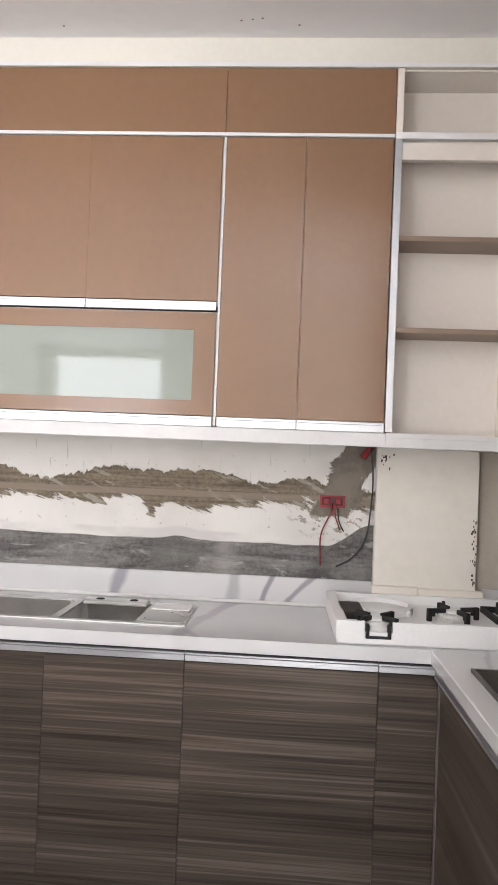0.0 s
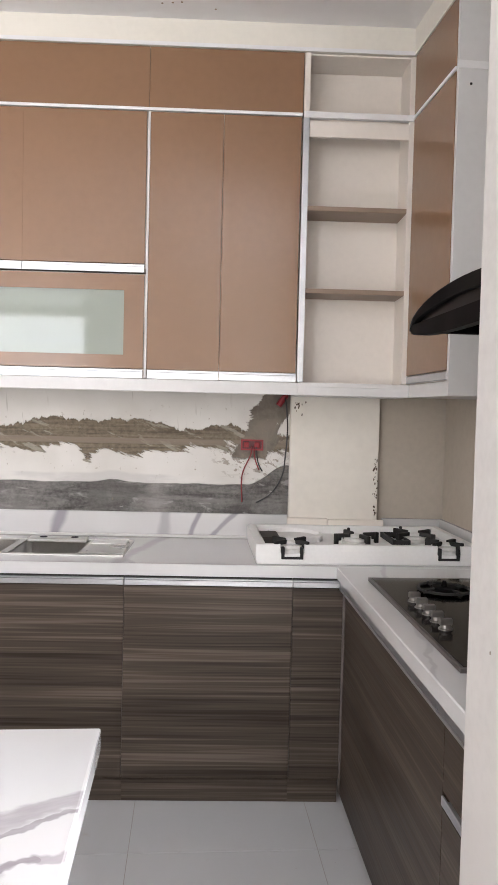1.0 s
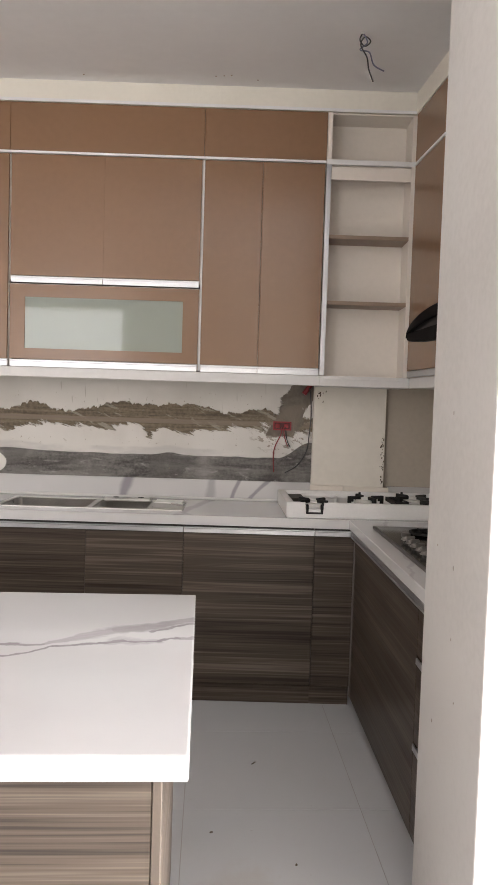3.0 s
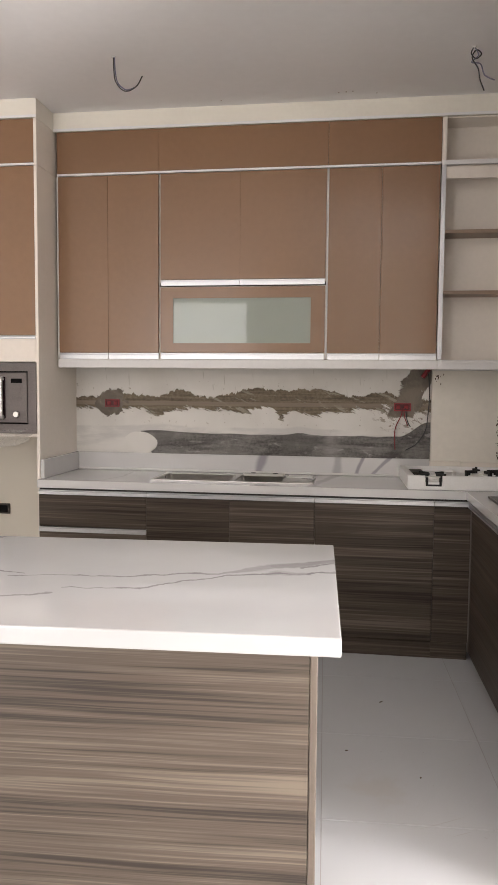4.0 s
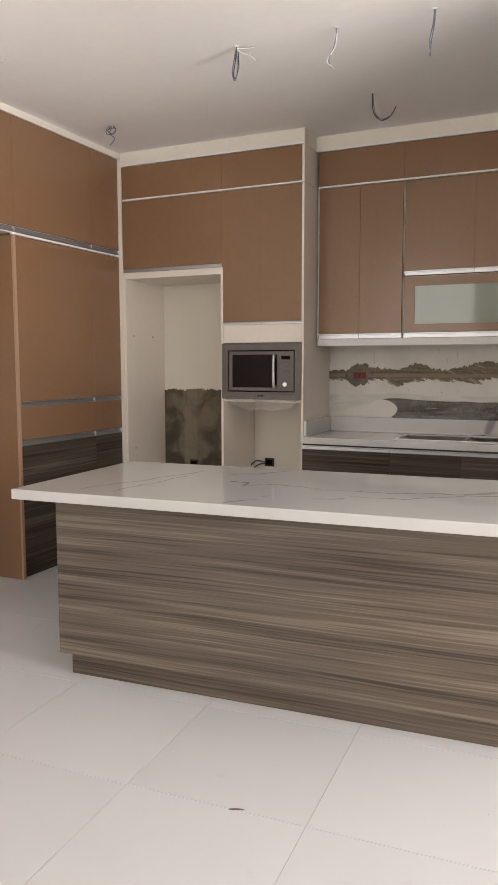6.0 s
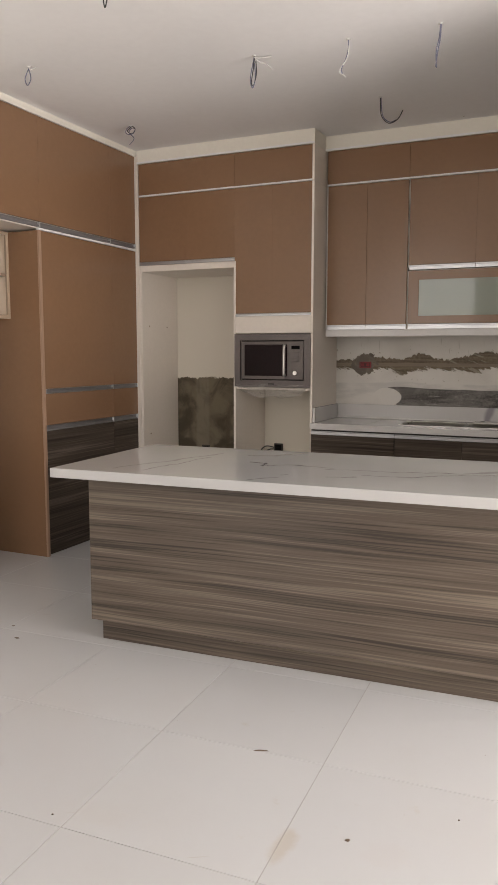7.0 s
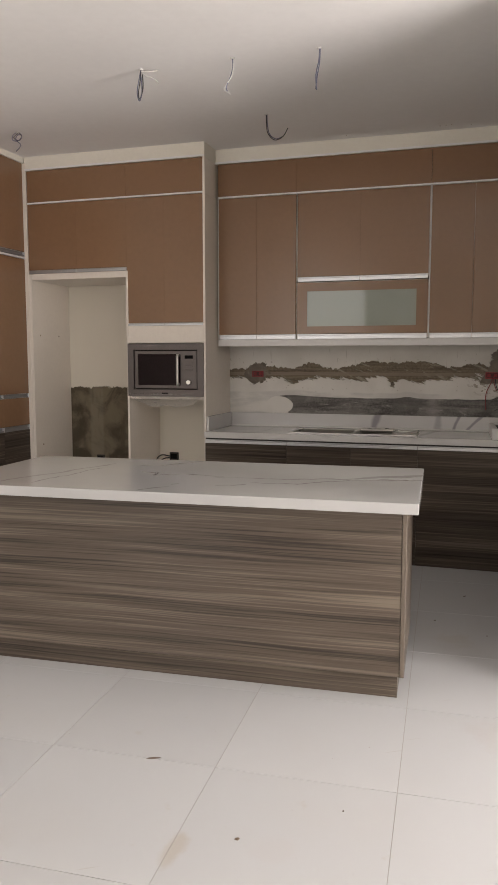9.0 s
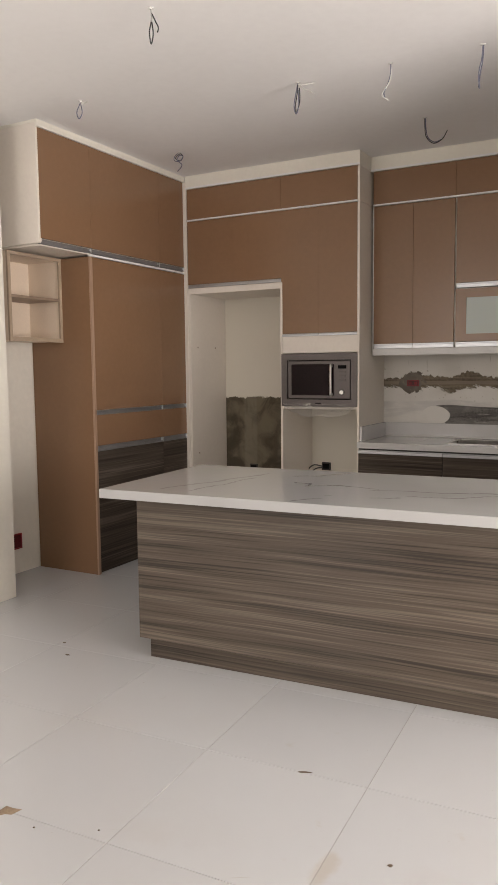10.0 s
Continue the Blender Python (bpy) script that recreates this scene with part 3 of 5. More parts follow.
def setting(name, bm, material, label, category="wall"):
    return single(name, bm, material, label, category, kind="structure")


setting("wall_back", box(-1.955, 0.3, 0.0, 0.2, 0, CEIL), STRIPPED, "white back wall with plaster hacked off to brown render", "wall")
setting("wall_corner", box(0.3, 1.2, 0.0, 0.2, 0, CEIL), BEIGE_PAINT, "beige grey painted wall in the kitchen corner", "wall")
setting("wall_bay", box(-4.4, -1.955, 0.0, 0.2, 0, CEIL), HALF_RENDER, "cream bay wall with raw grey render below", "wall")
setting("wall_left", box(-4.23, -4.03, -9.0, 0.0, 0, CEIL), PAINT, "plain cream painted side wall", "wall")
setting("wall_left_pier", box(-4.03, -3.605, -2.85, -2.404, 0, CEIL, 0.004), PAINT, "cream painted pier beside the tall cabinets", "wall")
setting("pilaster", box(0.269, 0.664, -0.05, 0.0, 0, CEIL, 0.003), PAINT, "narrow cream painted pilaster with chipped edge", "wall")
HERE = RIGHT_RUN
setting("wall_right", box(0.99, 1.19, -2.07, 0.05, 0, CEIL), BEIGE_PAINT, "beige grey painted wall behind the cooktop", "wall")
HERE = Matrix()
HERE = spun(3.0, 0.408, -2.085)
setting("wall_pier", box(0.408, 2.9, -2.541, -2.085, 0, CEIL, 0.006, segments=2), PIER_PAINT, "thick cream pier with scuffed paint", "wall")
HERE = Matrix()
setting("wall_behind", box(-1.69, 2.9, -6.4, -6.2, 0, CEIL), PAINT, "cream wall beside a wide opening to the front room", "wall")
opening = box(2.9, 3.1, -9.0, -4.65, 0, CEIL)
box(2.9, 3.1, -3.05, -2.2, 0, CEIL, bm=opening)
box(2.9, 3.1, -4.65, -3.05, 2.42, CEIL, bm=opening)
setting("wall_garden_side", opening, PAINT, "cream wall with a wide sliding door opening", "wall")
front = box(-4.2, -3.85, -9.2, -9.0, 0, CEIL)
box(-0.75, 3.1, -9.2, -9.0, 0, CEIL, bm=front)
box(-3.85, -0.75, -9.2, -9.0, 0, 0.30, bm=front)
box(-3.85, -0.75, -9.2, -9.0, 2.86, CEIL, bm=front)
setting("wall_front", front, PAINT, "cream wall with a wide window opening", "wall")
ceiling = box(-4.4, 3.1, -9.2, 0.2, CEIL, CEIL + 0.15)
setting("ceiling", ceiling, CEILING_PAINT, "smooth white painted ceiling", "ceiling")
setting("floor", box(-4.4, 3.1, -9.2, 0.2, -0.12, -0.0018), GROUT, "floor bed with grey tile joints", "floor")
setting("ground", box(-40, 40, -40, 40, -0.4, -0.13), plain("outdoor_ground", (0.3, 0.28, 0.25), 0.9), "pale ground outside the house", "ground")


def glazed(name, x0, x1, y0, y1, z0, z1, bars, label, category):
    """Framed glazing in a wall opening; bars counts the panes across."""
    w = thing(name, label, category, (0.5 * (x0 + x1), 0.5 * (y0 + y1), z0), kind="structure")
    along_x = (x1 - x0) > (y1 - y0)
    f = 0.05
    frame_bm = box(x0, x1, y0, y1, z1 - f, z1, 0.004)
    box(x0, x1, y0, y1, z0, z0 + f, 0.004, frame_bm)
    for k in range(bars + 1):
        t = k / bars
        if along_x:
            c = x0 + f / 2 + t * (x1 - x0 - f)
            box(c - f / 2, c + f / 2, y0, y1, z0 + f, z1 - f, 0.004, frame_bm)
        else:
            c = y0 + f / 2 + t * (y1 - y0 - f)
            box(x0, x1, c - f / 2, c + f / 2, z0 + f, z1 - f, 0.004, frame_bm)
    part("window_frame", frame_bm, STRIP, w)
    for k in range(bars):
        if along_x:
            a, b = x0 + f + k * (x1 - x0 - f) / bars, x0 + (k + 1) * (x1 - x0 - f) / bars
            pane = box(a, b, 0.5 * (y0 + y1) - 0.003, 0.5 * (y0 + y1) + 0.003, z0 + f, z1 - f)
        else:
            a, b = y0 + f + k * (y1 - y0 - f) / bars, y0 + (k + 1) * (y1 - y0 - f) / bars
            pane = box(0.5 * (x0 + x1) - 0.003, 0.5 * (x0 + x1) + 0.003, a, b, z0 + f, z1 - f)
        ob = part("pane", pane, CLEAR, w)
        ob.visible_shadow = False


glazed("door_1", 2.97, 3.04, -4.65, -3.05, 0.0, 2.42, 2, "white framed glass sliding door", "door")
glazed("window_1", -3.85, -0.75, -9.13, -9.06, 0.30, 2.86, 3, "white framed wide front window", "window")

# ---- fascias between cabinets and ceiling ----
setting("trim_fascia_back", box(-1.947, 0.72, UPPER - 0.004, UPPER + 0.016, 2.909, CEIL), FASCIA_PAINT, "cream fascia over the wall cabinets", "trim")
setting("trim_fascia_tower", box(-3.45, -1.947, TOWER - 0.004, TOWER + 0.016, 2.912, CEIL), FASCIA_PAINT, "cream fascia over the tall units", "trim")
HERE = LEFT_RUN
setting("trim_fascia_left", box(-3.48, -3.459, -2.232, -0.56, 2.972, CEIL), FASCIA_PAINT, "narrow cream fascia over the tall cabinets", "trim")
setting("trim_fascia_end", box(-4.028, -3.481, -2.232, -2.212, 2.999, CEIL), FASCIA_PAINT, "narrow cream fascia over the end panel", "trim")
HERE = UPPER_RUN
setting("trim_fascia_right", box(0.702, 0.722, -0.795, -0.32, 2.909, CEIL), FASCIA_PAINT, "cream fascia over the corner cabinet", "trim")
HERE = Matrix()
setting("trim_fascia_return", box(-1.965, -1.947, TOWER + 0.017, UPPER + 0.016, 2.9125, CEIL), FASCIA_PAINT, "cream fascia return beside the tall unit", "trim")
setting("trim_line_back", box(-1.947, 0.72, UPPER - 0.007, UPPER - 0.0045, 2.909, 2.924), STRIP, "thin white line under the fascia", "trim")
setting("trim_line_tower", box(-3.45, -1.947, TOWER - 0.007, TOWER - 0.0045, 2.912, 2.926), STRIP, "thin white line under the fascia", "trim")

# ---- wall cabinets on the back wall ----
D = 0.018  # board thickness


def doors(parent, spans, y, z0, z1, material=BROWN, gap=0.0007, name="door", edge=0.0006):
    """Flat slab doors with their front at y."""
    for x0, x1 in spans:
        part(name, box(x0 + gap, x1 - gap, y, y + D, z0 + gap, z1 - gap, edge), material, parent)


def profile(parent, spans, y, z0, z1, name="handle_profile"):
    """An aluminium grip profile: a lip over a hollow."""
    for x0, x1 in spans:
        bm = box(x0 + 0.001, x1 - 0.001, y - 0.002, y + 0.004, z0, z0 + 0.72 * (z1 - z0), 0.0015)
        box(x0 + 0.001, x1 - 0.001, y + 0.002, y + 0.02, z0 + 0.72 * (z1 - z0), z1 - 0.001, 0.001, bm)
        part(name, bm, ALU, parent, "satin aluminium grip profile")


def carcass(parent, x0, x1, y0, y1, z0, z1, material=CARCASS):
    part("body", box(x0, x1, y0, y1, z0, z1, 0.001), material, parent)


def open_box(x0, x1, y0, y1, z0, z1, t=D):
    """Side, top, bottom and back boards of an open cabinet."""
    bm = box(x0, x0 + t, y0, y1, z0, z1, 0.0008)
    box(x1 - t, x1, y0, y1, z0, z1, 0.0008, bm)
    box(x0 + t, x1 - t, y0, y1, z1 - t, z1, 0.0008, bm)
    box(x0 + t, x1 - t, y0, y1, z0, z0 + t, 0.0008, bm)
    box(x0 + t, x1 - t, y1 - 0.008, y1 - 0.001, z0 + t, z1 - t, 0, bm)
    return bm


Z_TOP, Z_MID, Z_LOW = 2.906, 2.667, 1.634
YB = UPPER + D + 0.002
for x0, x1 in ((-1.930, -1.316), (-1.316, -0.349), (-0.349, 0.262)):
    c = thing("loft_cabinet", "small brown laminate loft cabinet under the fascia", "cabinet", (0.5 * (x0 + x1), -0.16, Z_MID), "loft cabinets")
    carcass(c, x0 + 0.001, x1 - 0.001, YB, -0.001, Z_MID - 0.004, Z_TOP + 0.002)
    doors(c, [(x0, x1)], UPPER, Z_MID + 0.003, Z_TOP, name="flap_door")
    part("trim_strip", box(x0, x1, UPPER - 0.004, UPPER + D, Z_MID - 0.010, Z_MID + 0.002, 0.001), STRIP, c, "thin white trim strip")

for x0, x1, seam in ((-1.930, -1.316, -1.622), (-0.349, 0.262, -0.052)):
    c = thing("wall_cabinet", "tall two-door brown gloss laminate wall cabinet", "cabinet", (0.5 * (x0 + x1), -0.16, 1.597), "wall cabinets")
    carcass(c, x0 + 0.001, x1 - 0.001, YB, -0.001, 1.600, Z_MID - 0.011)
    doors(c, [(x0 + 0.006, seam), (seam, x1 - 0.004)], UPPER, Z_LOW, Z_MID - 0.014)
    profile(c, [(x0 + 0.008, seam), (seam, x1)], UPPER, 1.597, Z_LOW)
    part("edge_strip", box(x0 - 0.003, x0 + 0.0055, UPPER + 0.0005, UPPER + D, 1.60, Z_MID - 0.012, 0.001), EDGE_STRIP, c, "white upright edge strip")

c = thing("wall_cabinet", "two-door brown gloss laminate wall cabinet", "cabinet", (-0.83, -0.16, 2.05), "wall cabinets")
carcass(c, -1.315, -0.350, YB, -0.001, 2.036, Z_MID - 0.011)
doors(c, [(-1.307, -0.842), (-0.842, -0.357)], UPPER, 2.054, Z_MID - 0.014, gap=0.0002, edge=0.0003)
profile(c, [(-1.305, -0.842), (-0.842, -0.357)], UPPER, 2.018, 2.052)

c = thing("glass_cabinet", "low wall cabinet with frosted glass in a brown frame", "cabinet", (-0.83, -0.16, 1.60), "wall cabinets")
part("body", open_box(-1.315, -0.350, YB, -0.001, 1.600, 2.016), CARCASS, c)
bm = cells([-1.307, -1.232, -0.436, -0.357], [1.636, 1.690, 1.947, 2.010], lambda i, j: (i, j) != (1, 1), 0.0, D, 0.001)
for v in bm.verts:
    v.co = Vector((v.co.x, UPPER + D - v.co.z, v.co.y))
bmesh.ops.recalc_face_normals(bm, faces=bm.faces)
leaf = part("flap_door", bm, BROWN, c, "brown frame of the glass flap")
part("glass_pane", box(-1.236, -0.432, UPPER + 0.006, UPPER + 0.011, 1.686, 1.951), FROST, leaf, "frosted pale green glass")
profile(c, [(-1.305, -0.357)], UPPER, 1.597, Z_LOW)

single("light_pelmet", box(-1.930, 0.268, UPPER - 0.006, UPPER + 0.016, 1.546, 1.596, 0.002), PELMET, "white pelmet board under the wall cabinets", "pelmet", (-0.83, UPPER, 1.546))
single("cabinet_base_board", box(-1.930, 0.985, UPPER + 0.017, -0.001, 1.556, 1.596, 0.001), CARCASS, "white board closing the wall cabinets underneath", "board", (-0.47, -0.15, 1.556))

# open corner shelves
c = thing("open_shelf_unit", "white open corner shelf with two taupe shelves", "shelf", (0.49, -0.16, 1.545))
bm = box(0.264, 0.288, UPPER - 0.003, -0.052, 1.60, 2.906, 0.001)
box(0.690, 0.716, UPPER + 0.003, -0.052, 1.60, 2.906, 0.001, bm)
box(0.288, 0.690, UPPER + 0.006, -0.052, 2.899, 2.906, 0.0008, bm)
part("body", bm, CARCASS, c)
part("back_board", box(0.288, 0.690, -0.160, -0.152, 1.60, 2.898), CARCASS, c)
part("rail", box(0.2885, 0.6895, UPPER, UPPER + D, 2.578, 2.640, 0.001), CARCASS, c)
part("bottom_board", box(0.268, 0.722, UPPER - 0.006, -0.052, 1.546, 1.598, 0.002), PELMET, c)
part("top_shelf", box(0.288, 0.690, UPPER + 0.02, -0.161, 2.630, 2.648, 0.001), CARCASS, c)
part("trim_strip", box(0.264, 0.706, UPPER - 0.004, UPPER + D, 2.652, 2.676, 0.001), STRIP, c)
part("edge_strip", box(0.2635, 0.2885, UPPER - 0.006, UPPER - 0.0035, 1.60, 2.650, 0.0008), ALU, c, "bluish grey metal edge strip")
part("bottom_lip", box(0.2885, 0.700, UPPER - 0.009, UPPER - 0.0065, 1.580, 1.598, 0.0008), EDGE_STRIP, c, "pale grey edge lip")
for z in (2.287, 1.958):
    part("shelf", box(0.288, 0.690, UPPER + 0.004, -0.161, z, z + 0.019, 0.001), SHELF_BROWN, c, "taupe laminate shelf board")

# corner cabinet on the right wall
HERE = UPPER_RUN
c = thing("wall_cabinet", "brown corner wall cabinet with white end panel", "cabinet", (0.85, -0.62, 1.56), "wall cabinets")
carcass(c, 0.726, 0.988, -0.778, -0.29, 1.60, 2.905)
part("door", box(0.706, 0.724, -0.775, -0.335, Z_LOW, Z_MID - 0.014, 0.0012), BROWN, c)
part("flap_door", box(0.706, 0.724, -0.775, -0.335, Z_MID + 0.003, Z_TOP, 0.0012), BROWN, c)
part("trim_strip", box(0.702, 0.724, -0.778, -0.335, Z_MID - 0.012, Z_MID + 0.002, 0.001), STRIP, c, "thin white trim strip")
part("handle_profile", box(0.7065, 0.722, -0.775, -0.335, 1.602, 1.630, 0.0015), ALU, c, "satin aluminium grip profile")
end = part("end_panel", box(0.7075, 0.988, -0.797, -0.779, 1.546, 2.908, 0.001), PELMET, c, "cool white end panel")
part("end_trim_strip", box(0.702, 0.988, -0.8005, -0.7972, Z_MID - 0.012, Z_MID + 0.014, 0.001), STRIP, end, "thin white trim strip")
part("screw_cap", box(0.748, 0.756, -0.800, -0.7965, 2.60, 2.608, 0.001), BLACK, end, "small dark screw hole")
part("base_board", box(0.722, 0.988, -0.778, -0.33, 1.546, 1.598, 0.001), PELMET, c)

HERE = RIGHT_RUN
# cooker hood
c = thing("cooker_hood", "black curved glass cooker hood over the cooktop", "hood", (0.9, -1.43, 1.74))
HX, HY, HW, HZ, HR = 0.525, -1.426, 0.46, 1.741, 0.056


def hood_bow(x0, x1, half, thick, lift=0.0, n=24):
    """A strip of the canopy, which bows up over its width."""
    bm = bmesh.new()
    rows = []
    for k in range(n + 1):
        u = -math.cos(math.pi * k / n)
        arch = math.sqrt(max(0.0, 1 - (half * u / HW) ** 2))
        y, z, top = HY + half * u, HZ + HR * arch + lift, thick * (0.2 + 0.8 * arch)
        rows.append([bm.verts.new(p) for p in ((x0, y, z), (x1, y, z), (x1, y, z + top), (x0, y, z + top))])
    for a, b in zip(rows, rows[1:]):
        for k in range(4):
            bm.faces.new([a[k], b[k], b[(k + 1) % 4], a[(k + 1) % 4]]).smooth = k in (0, 2)
    bm.faces.new(rows[0])
    bm.faces.new(rows[-1][::-1])
    bmesh.ops.recalc_face_normals(bm, faces=bm.faces)
    return bm


part("glass_canopy", hood_bow(HX + 0.03, 0.985, HW - 0.01, 0.008, 0.004), SMOKED, c, "smoked curved glass")
part("front_edge", hood_bow(HX, HX + 0.032, HW, 0.040), BLACK, c, "black bowed front edge")
for s in (-1, 1):
    y = HY + s * (HW - 0.012)
    part("end_bar", box(HX + 0.002, 0.985, y - 0.012, y + 0.012, HZ - 0.004, HZ + 0.030, 0.004), BLACK, c, "black end bar")
bm = bmesh.new()
rows = []
for k in range(25):
    u = -math.cos(math.pi * k / 24)
    y, sag = HY + (HW - 0.012) * u, 0.030 * math.sqrt(max(0.0, 1 - u * u))
    rows.append([bm.verts.new((x, y, z)) for x, z in ((HX + 0.002, HZ - 0.004 - sag), (HX + 0.030, HZ - 0.004 - sag), (HX + 0.030, HZ + 0.018), (HX + 0.002, HZ + 0.018))])
for a, b in zip(rows, rows[1:]):
    for k in range(4):
        bm.faces.new([a[k], b[k], b[(k + 1) % 4], a[(k + 1) % 4]])
bm.faces.new(rows[0])
bm.faces.new(rows[-1][::-1])
bmesh.ops.recalc_face_normals(bm, faces=bm.faces)
part("front_bar", bm, BLACK, c, "matt black lower front bar")
bm = bmesh.new()
ring = [(HY + (HW - 0.04) * (-1 + k / 8), HZ + 0.012 + (HR - 0.004) * math.sqrt(1 - (-1 + k / 8) ** 2)) for k in range(17)]
faces = [[bm.verts.new((x, y, z)) for y, z in ring] for x in (HX + 0.016, HX + 0.021)]
bm.faces.new(faces[0])
bm.faces.new(faces[1][::-1])
for k in range(17):
    bm.faces.new([faces[0][k], faces[1][k], faces[1][(k + 1) % 17], faces[0][(k + 1) % 17]])
bmesh.ops.recalc_face_normals(bm, faces=bm.faces)
part("front_glass", bm, plain("smoked_grey_glass", (0.014, 0.012, 0.013), 0.3, vary=0.3, scale=14.0, Specular_IOR_Level=0.08), c, "smoked grey glass")
part("motor_box", box(0.640, 0.985, -1.70, -1.15, 1.752, 1.822, 0.008), BLACK, c, "black motor housing")
part("filter_plate", box(0.665, 0.965, -1.66, -1.19, 1.746, 1.7515, 0.001), DULL_STEEL, c, "dull steel filter plate")
part("duct_cover", box(0.74, 0.985, -1.55, -1.30, 1.823, 2.15, 0.004), STEEL, c, "steel duct cover")
HERE = Matrix()

# ---- base cabinets, worktop, upstand ----
FRONT = BASE + 0.018
for x0, x1, seams, kind in ((-1.945, -1.316, (), "drawers"), (-1.316, -0.381, (-0.847,), "doors"), (-0.381, 0.245, (), "doors"), (0.245, 0.434, (), "doors")):
    c = thing("base_cabinet", "dark grained laminate base cabinet under the worktop", "cabinet", (0.5 * (x0 + x1), -0.3, 0), "base cabinets")
    part("body", box(x0 + 0.001, x1 - 0.001, FRONT + D + 0.002, -0.001, 0.10, 0.70 if kind == "doors" and seams else 0.855, 0.001), CARCASS, c)
    # Added near-black board: its colour stands for the shade in the grip hollow.
    part("gap_board", box(x0 + 0.001, x1 - 0.001, FRONT + 0.012, FRONT + D + 0.001, 0.80, 0.860), GAP_SHADE, c, "dark board painting the shade behind the grip")
    ends = (x0, *seams, x1)
    spans = list(zip(ends, ends[1:]))
    if kind == "drawers":
        for k, (z0, z1) in enumerate(((0.642, 0.822), (0.38, 0.612), (0.10, 0.35))):
            front = part("drawer_front", box(x0 + 0.002, x1 - 0.002, FRONT, FRONT + D, z0, z1, 0.0012), WOOD, c)
        profile(c, [(x0, x1)], FRONT, 0.612, 0.640)
        profile(c, [(x0, x1)], FRONT, 0.352, 0.380)
    else:
        doors(c, spans, FRONT, 0.098, 0.822, WOOD)
    profile(c, [(x0, x1)], FRONT, 0.824, 0.852)
    part("toe_kick", box(x0, x1, -0.576, -0.558, 0.0, 0.094, 0.001), WOOD, c, "recessed dark plinth")

HERE = BASE_RUN
CF = 0.425


def grip_rail(parent, y0, y1):
    """A proud grip rail under the side worktop, with a bright lower lip."""
    rail = part("handle_profile", box(CF - 0.018, CF + D, y0, y1, 0.832, 0.855, 0.0015), GRIP_SHADED, parent, "grip profile with shade put into its colour")
    part("lip", box(CF - 0.021, CF - 0.004, y0, y1, 0.825, 0.8315, 0.001), ALU, rail, "bright aluminium lip")


c = thing("base_cabinet", "wide dark grained laminate base cabinet beneath the cooktop", "cabinet", (0.72, -1.2, 0), "base cabinets")
part("body", box(CF + D + 0.002, 0.985, -1.765, -0.60, 0.10, 0.855, 0.001), CARCASS, c)
part("door", box(CF, CF + D, -1.765, -0.625, 0.060, 0.822, 0.0006), WOOD, c)
part("corner_post", box(CF - 0.004, CF + D, -0.622, -0.606, 0.060, 0.85, 0.002), CORNER_STRIP, c, "grey corner strip")
grip_rail(c, -1.765, -0.62)
part("toe_kick", box(CF + 0.030, CF + 0.048, -1.765, -0.56, 0.0, 0.098), WOOD, c, "recessed dark plinth")
c = thing("drawer_cabinet", "dark grained laminate drawer cabinet with aluminium grips", "cabinet", (0.72, -1.99, 0), "base cabinets")
part("body", box(CF + D + 0.002, 0.985, -2.05, -1.767, 0.10, 0.855, 0.001), CARCASS, c)
for z0, z1 in ((0.655, 0.822), (0.372, 0.618), (0.060, 0.335)):
    part("drawer_front", box(CF, CF + D, -2.05, -1.768, z0, z1, 0.0012), WOOD, c)
for z in (0.625, 0.342):
    bm = box(CF - 0.004, CF + 0.002, -2.05, -1.768, z, z + 0.022, 0.0015)
    box(CF + 0.002, CF + D, -2.05, -1.768, z, z + 0.006, 0.001, bm)
    part("handle_profile", bm, ALU, c, "satin aluminium grip profile")
grip_rail(c, -2.05, -1.768)
part("toe_kick", box(CF + 0.030, CF + 0.048, -2.05, -1.766, 0.0, 0.098), WOOD, c, "recessed dark plinth")
HERE = Matrix()

# L-shaped worktop with the sink cut out
bm = cells([-1.945, -1.295, -0.872, -0.850, -0.575, 0.408, 1.2], [BASE, -0.475, -0.165, -0.002],
           lambda i, j: not (j == 1 and i in (1, 3)), 0.864, 0.908, 0.003)
single("worktop", bm, WORKTOP, "white veined quartz worktop along the back wall", "worktop", (-0.5, -0.3, 0.864))
HERE = BASE_RUN
single("side_worktop", box(0.395, 0.988, -2.06, -0.604, 0.8635, 0.9075, 0.003), WORKTOP, "white veined quartz worktop under the black cooktop", "worktop", (0.7, -1.35, 0.864))
HERE = Matrix()
c = thing("upstand", "white quartz upstand with grey veins on the worktop", "upstand", (-0.83, -0.01, 0.909))
part("board", box(-1.925, 0.267, -0.020, -0.001, 0.9085, 1.018, 0.002), SPLASH, c)
part("foot_strip", box(-1.925, 0.190, -0.034, -0.0205, 0.9085, 0.921, 0.003), EDGE_STRIP, c, "pale sealant strip along its foot")
single("side_upstand", box(-1.946, -1.926, -0.56, -0.001, 0.9085, 1.018, 0.002), SPLASH, "white quartz upstand against the tall unit", "upstand", (-1.93, -0.3, 0.909))
c = thing("pilaster_upstand", "white stone upstand pieces round the pilaster", "upstand", (0.46, -0.06, 0.909))
part("piece", box(0.262, 0.440, -0.075, -0.051, 0.9085, 1.012, 0.002), CARCASS, c)
part("piece", box(0.442, 0.690, -0.072, -0.051, 0.9085, 1.008, 0.002), CARCASS, c)
single("corner_upstand", box(0.692, 1.0, -0.020, -0.001, 0.9085, 1.010, 0.002), SPLASH, "pale quartz upstand in the corner", "upstand", (0.85, -0.01, 0.909))
HERE = RIGHT_RUN
